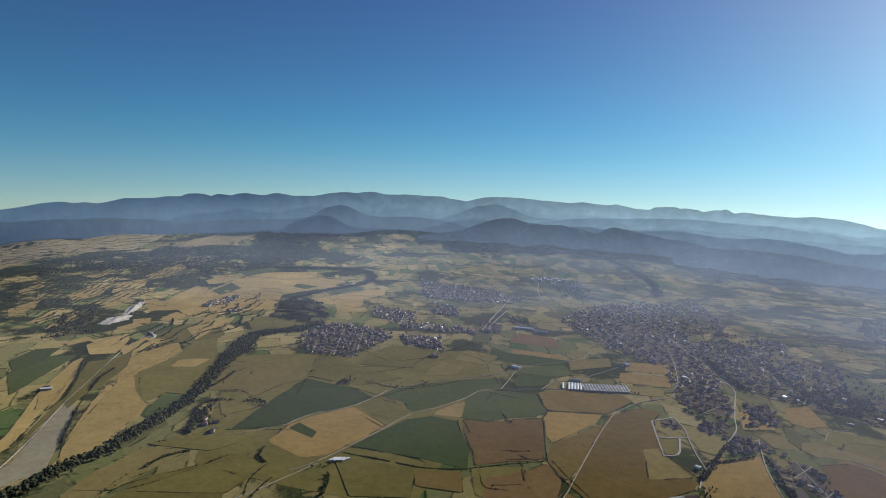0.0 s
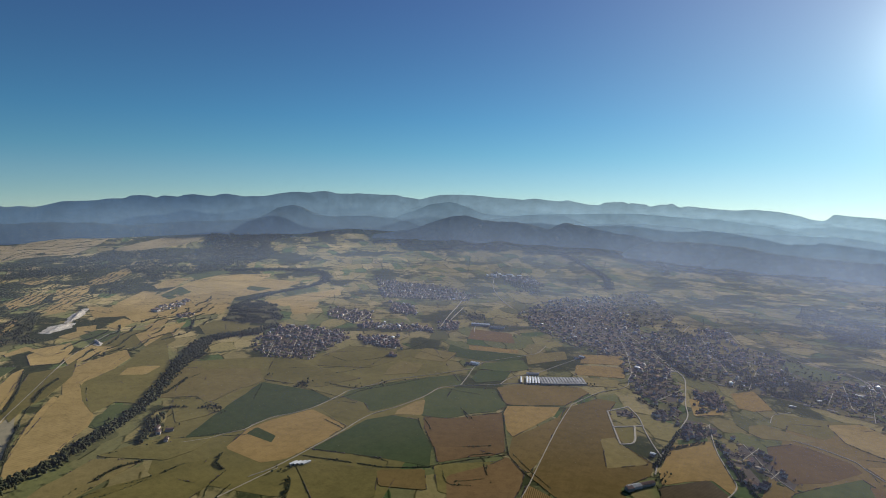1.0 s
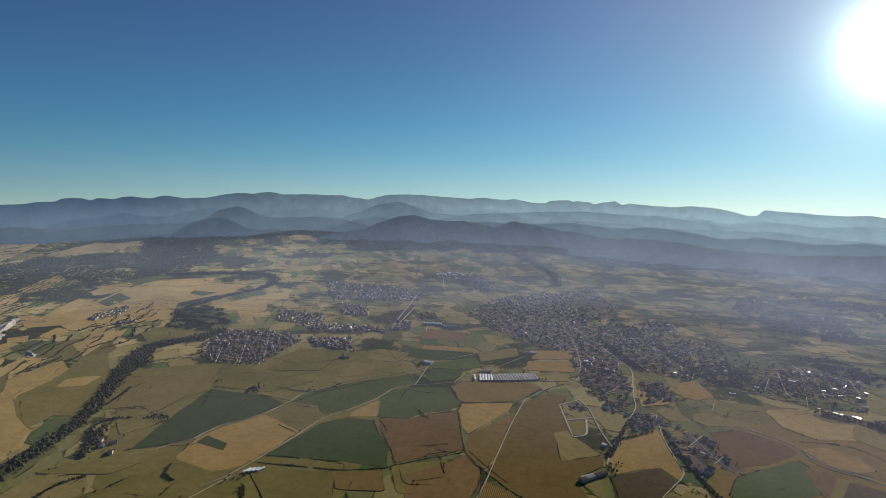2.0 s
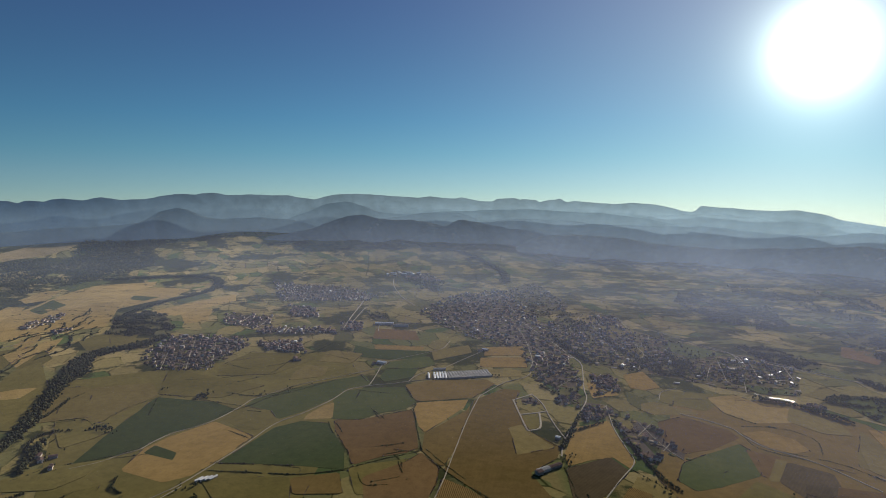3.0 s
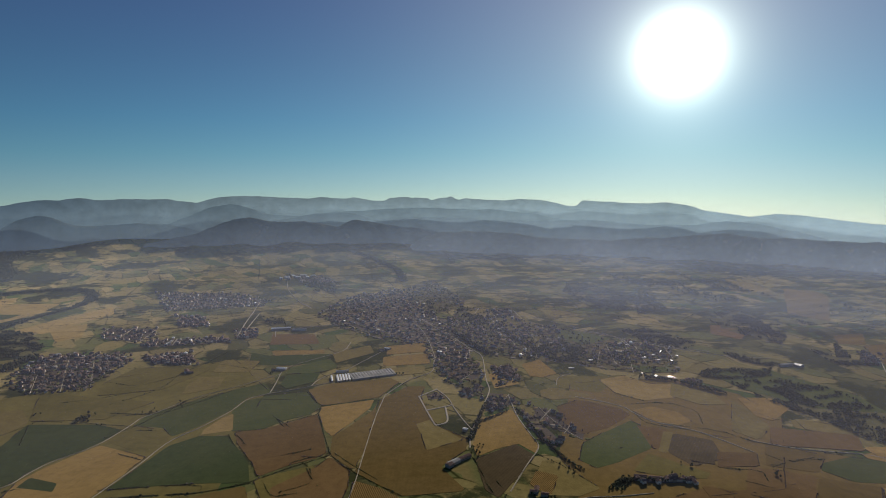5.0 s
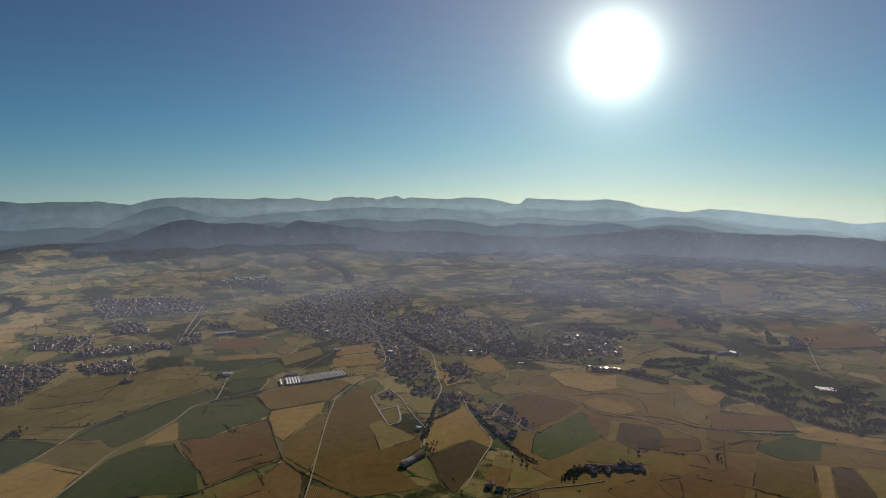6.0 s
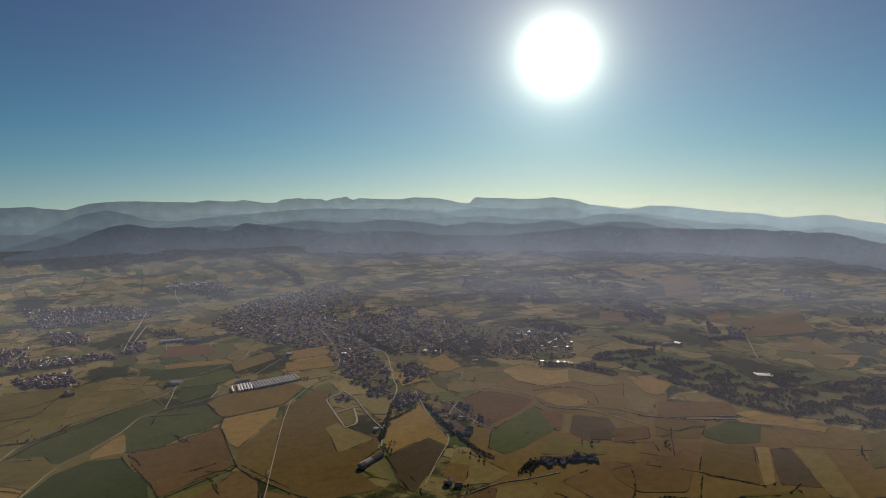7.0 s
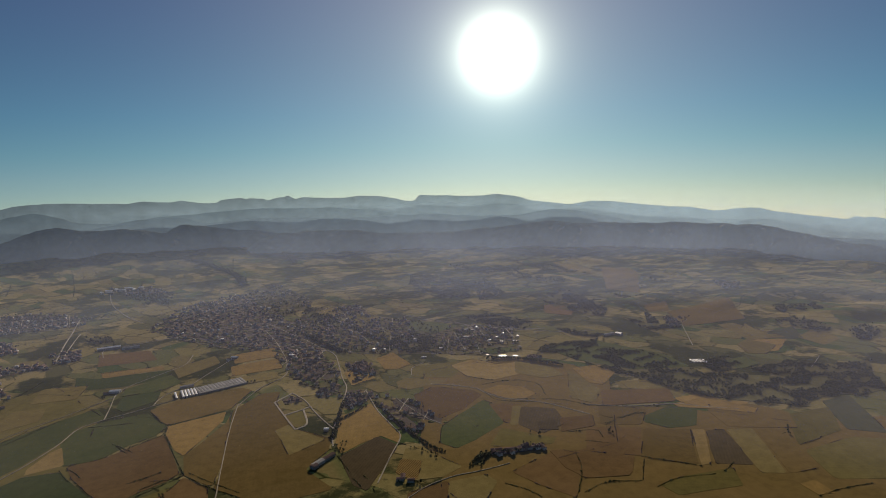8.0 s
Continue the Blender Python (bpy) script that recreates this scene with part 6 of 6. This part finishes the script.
for _x, _y, _t in ((-789, 1053, 30), (-775, 1068, 120), (-805, 1070, 20)):
    shed(_x, _y, _t, 9, 15, 4.5, M_ROOF, "stone farm building with a tiled roof by the river trees", "farm building", "farm_building")
shed(-1260, 1081, -50, 10, 24, 5, M_SHED, "pale-roofed barn alone in stubble fields", "barn", "barn")
shed(-1272, 1092, -50, 8, 14, 4, M_ROOF, "brown outbuilding beside the lone barn", "shed")
for _x, _y, _t in ((268, 950, 70), (284, 938, 70), (276, 958, 160)):
    shed(_x, _y, _t, 8, 13, 4, M_ROOF, "small farm building among roadside trees", "farm building", "farm_building")
for _x, _y, _t, _l in ((470, 972, 72, 22), (495, 962, 72, 26), (530, 952, 75, 30), (552, 951, 80, 18)):
    shed(_x, _y, _t, 8, _l, 4.5, M_ROOF, "brown-roofed farm hall in the tree-lined hamlet", "barn", "barn")


def quarry(x, y, turn, w, l, seed):
    """A stepped limestone pit with spoil heaps."""
    rng = np.random.default_rng(seed)
    n, m = 26, 46
    V = []
    for i in range(n):
        for j in range(m):
            u, v = i / (n - 1) * 2 - 1, j / (m - 1) * 2 - 1
            wob = (1 - 0.5 * v * v) * (1 + 0.15 * math.sin(v * 5 + seed) + 0.1 * math.sin(v * 11))
            edge = max(abs(u), abs(v))
            h = 0.6 + 2.5 * round(2.2 * max(0, math.sin(u * 3 + 1 + v)) * (1 - edge)) + rng.uniform(0, .9) * (1 - edge) - 1.4 * (edge > .99)
            V.append((u * w / 2 * wob, v * l / 2, h))
    F = [(i * m + j, (i + 1) * m + j, (i + 1) * m + j + 1, i * m + j + 1) for i in range(n - 1) for j in range(m - 1)]
    ob = new("quarry", mesh_of("quarry", V, F, M_LIME))
    ob.matrix_basis = pose(x, y, float(ground_z(x, y)), 0, 0, turn)
    tagged(ob, "open white limestone quarry with stepped faces", "quarry")


quarry(-1652, 1680, 10, 70, 150, 1)
quarry(-1735, 1850, 28, 40, 230, 2)
quarry(-1400, 1570, 50, 26, 90, 3)

# ---- single trees ----


def tree_template(k):
    rng = np.random.default_rng(40 + k)
    ob = new("tree")
    h = (7.5, 6.0, 9.5)[k]
    bm = bmesh.new()
    rows = []
    for z, r in ((-.4, .34), (h * .25, .25), (h * .5, .16), (h * .75, .06)):
        rows.append([bm.verts.new((r * math.cos(q * 1.0472) + .1 * math.sin(z), r * math.sin(q * 1.0472), z)) for q in range(6)])
    for a, b in zip(rows, rows[1:]):
        for q in range(6):
            bm.faces.new((a[q], a[(q + 1) % 6], b[(q + 1) % 6], b[q]))
    for q in range(5):
        ang, z0 = q * 1.3, h * (.28 + .06 * q)
        tip = (math.cos(ang) * h * .24, math.sin(ang) * h * .24, z0 + h * .2)
        base = [bm.verts.new((.1 * math.cos(w), .1 * math.sin(w), z0)) for w in (0, 2.1, 4.2)]
        end = bm.verts.new(tip)
        for w in range(3):
            bm.faces.new((base[w], base[(w + 1) % 3], end))
    part("trunk", bm, M_BARK, ob)
    n = 34
    d, a, z = h * .34 * np.sqrt(rng.uniform(0, 1, n)), rng.uniform(0, 6.28, n), rng.uniform(.32, .95, n)
    slim = (1.0, 1.25, .6)[k]
    d = d * slim * np.sin(np.clip((z - .2) * 3.6, 0.4, 2.9))
    me = clumps("crown", np.stack([d * np.cos(a), d * np.sin(a), z * h], -1), rng.uniform(.09, .17, n) * h, 60 + k, M_LEAF)
    crown = new("crown", me)
    crown.parent = ob
    return tagged(ob, ("round-crowned dark oak tree", "low spreading dark tree", "tall slim poplar tree")[k] + " standing among the fields", "tree", "field trees")


def groves():
    """Trees that stand out singly: by the lanes, the farm rows and the meadow edges."""
    rng = np.random.default_rng(77)
    spots = [(-630, 1410, 9, 16), (-752, 1200, 8, 18), (-733, 1188, 6, 14), (214, 1138, 5, 9), (200, 1112, 6, 8), (-496, 1431, 6, 14), (-442, 1462, 6, 16),
             (717, 942, 4, 8), (1013, 779, 2, 4), (-753, 1447, 5, 10), (290, 930, 5, 10), (262, 940, 4, 8), (480, 975, 4, 16), (540, 962, 4, 16), (440, 972, 4, 10),
             (-470, 980, 8, 16), (-790, 1070, 8, 20), (338, 1056, 5, 12), (365, 1010, 4, 10), (580, 1000, 4, 8), (-260, 1660, 4, 10), (90, 1600, 5, 10)]
    first = {}
    for x, y, n, spread in spots:
        for _ in range(n):
            k = int(rng.integers(0, 3))
            m = pose(x + rng.normal(0, spread * .6), y + rng.normal(0, spread * .6), 0.2, 0, 0, rng.uniform(0, 360))
            if k not in first:
                first[k] = tree_template(k)
                first[k].matrix_basis = m
            else:
                copy_thing(first[k], m @ Matrix.Scale(rng.uniform(.4, .8), 4))


groves()


def field_margins():
    """Bushes and small trees along the countless plot edges of the wider valley."""
    rng = np.random.default_rng(9)
    C, R = [], []
    for _ in range(900):
        az = radians(-58 + 120 * rng.uniform() ** 1.3)
        r = 2250 + 1900 * rng.uniform() ** 0.8
        x, y = r * math.sin(az), r * math.cos(az)
        turn = radians(14 + 90 * (rng.uniform() < .15) + rng.normal(0, 13))
        n = int(rng.uniform(20, 90))
        s = np.sort(rng.uniform(0, n * 3.4, n))
        px, py = x + s * math.cos(turn) + rng.normal(0, 1.2, n), y + s * math.sin(turn) + rng.normal(0, 1.2, n) + 9 * np.sin(s / 37 + x)
        q = rng.uniform(.6, 1.5, n) * np.where(rng.uniform(0, 1, n) < .07, 2.0, 1)
        C.append(np.stack([px, py, ground_z(px, py) + q * .6], -1))
        R.append(q)
    me = clumps("field_margin", np.concatenate(C), np.concatenate(R), 10, M_LEAF)
    tagged(new("field_margin", me), "scattered bushes and small trees along plot edges", "bushes", kind="stuff")


field_margins()


def field_edges():
    """Low bushes and weeds along the banks between plots."""
    rng = np.random.default_rng(31)
    C, R = [], []
    for a, b in EDGES:
        n = int(math.dist(a, b) / 1.3)
        if n < 4 or math.hypot(*a) > 2300:
            continue
        k = np.linspace(0, 1, n)
        x, y = a[0] + (b[0] - a[0]) * k + rng.normal(0, .5, n), a[1] + (b[1] - a[1]) * k + rng.normal(0, .5, n)
        keep = np.array([noise.noise((u / 30, v / 30, 4.0)) > -0.05 for u, v in zip(x, y)], bool)
        x, y = x[keep], y[keep]
        r = rng.uniform(.35, .85, len(x)) * np.where(rng.uniform(0, 1, len(x)) < .04, 2.2, 1)
        C.append(np.stack([x, y, ground_z(x, y) + 0.7 + r * .4], -1))
        R.append(r)
    me = clumps("field_edge", np.concatenate(C), np.concatenate(R), 12, M_TWIG)
    tagged(new("field_edge", me), "thin brown weeds and bushes along field banks", "bushes", kind="stuff")


field_edges()
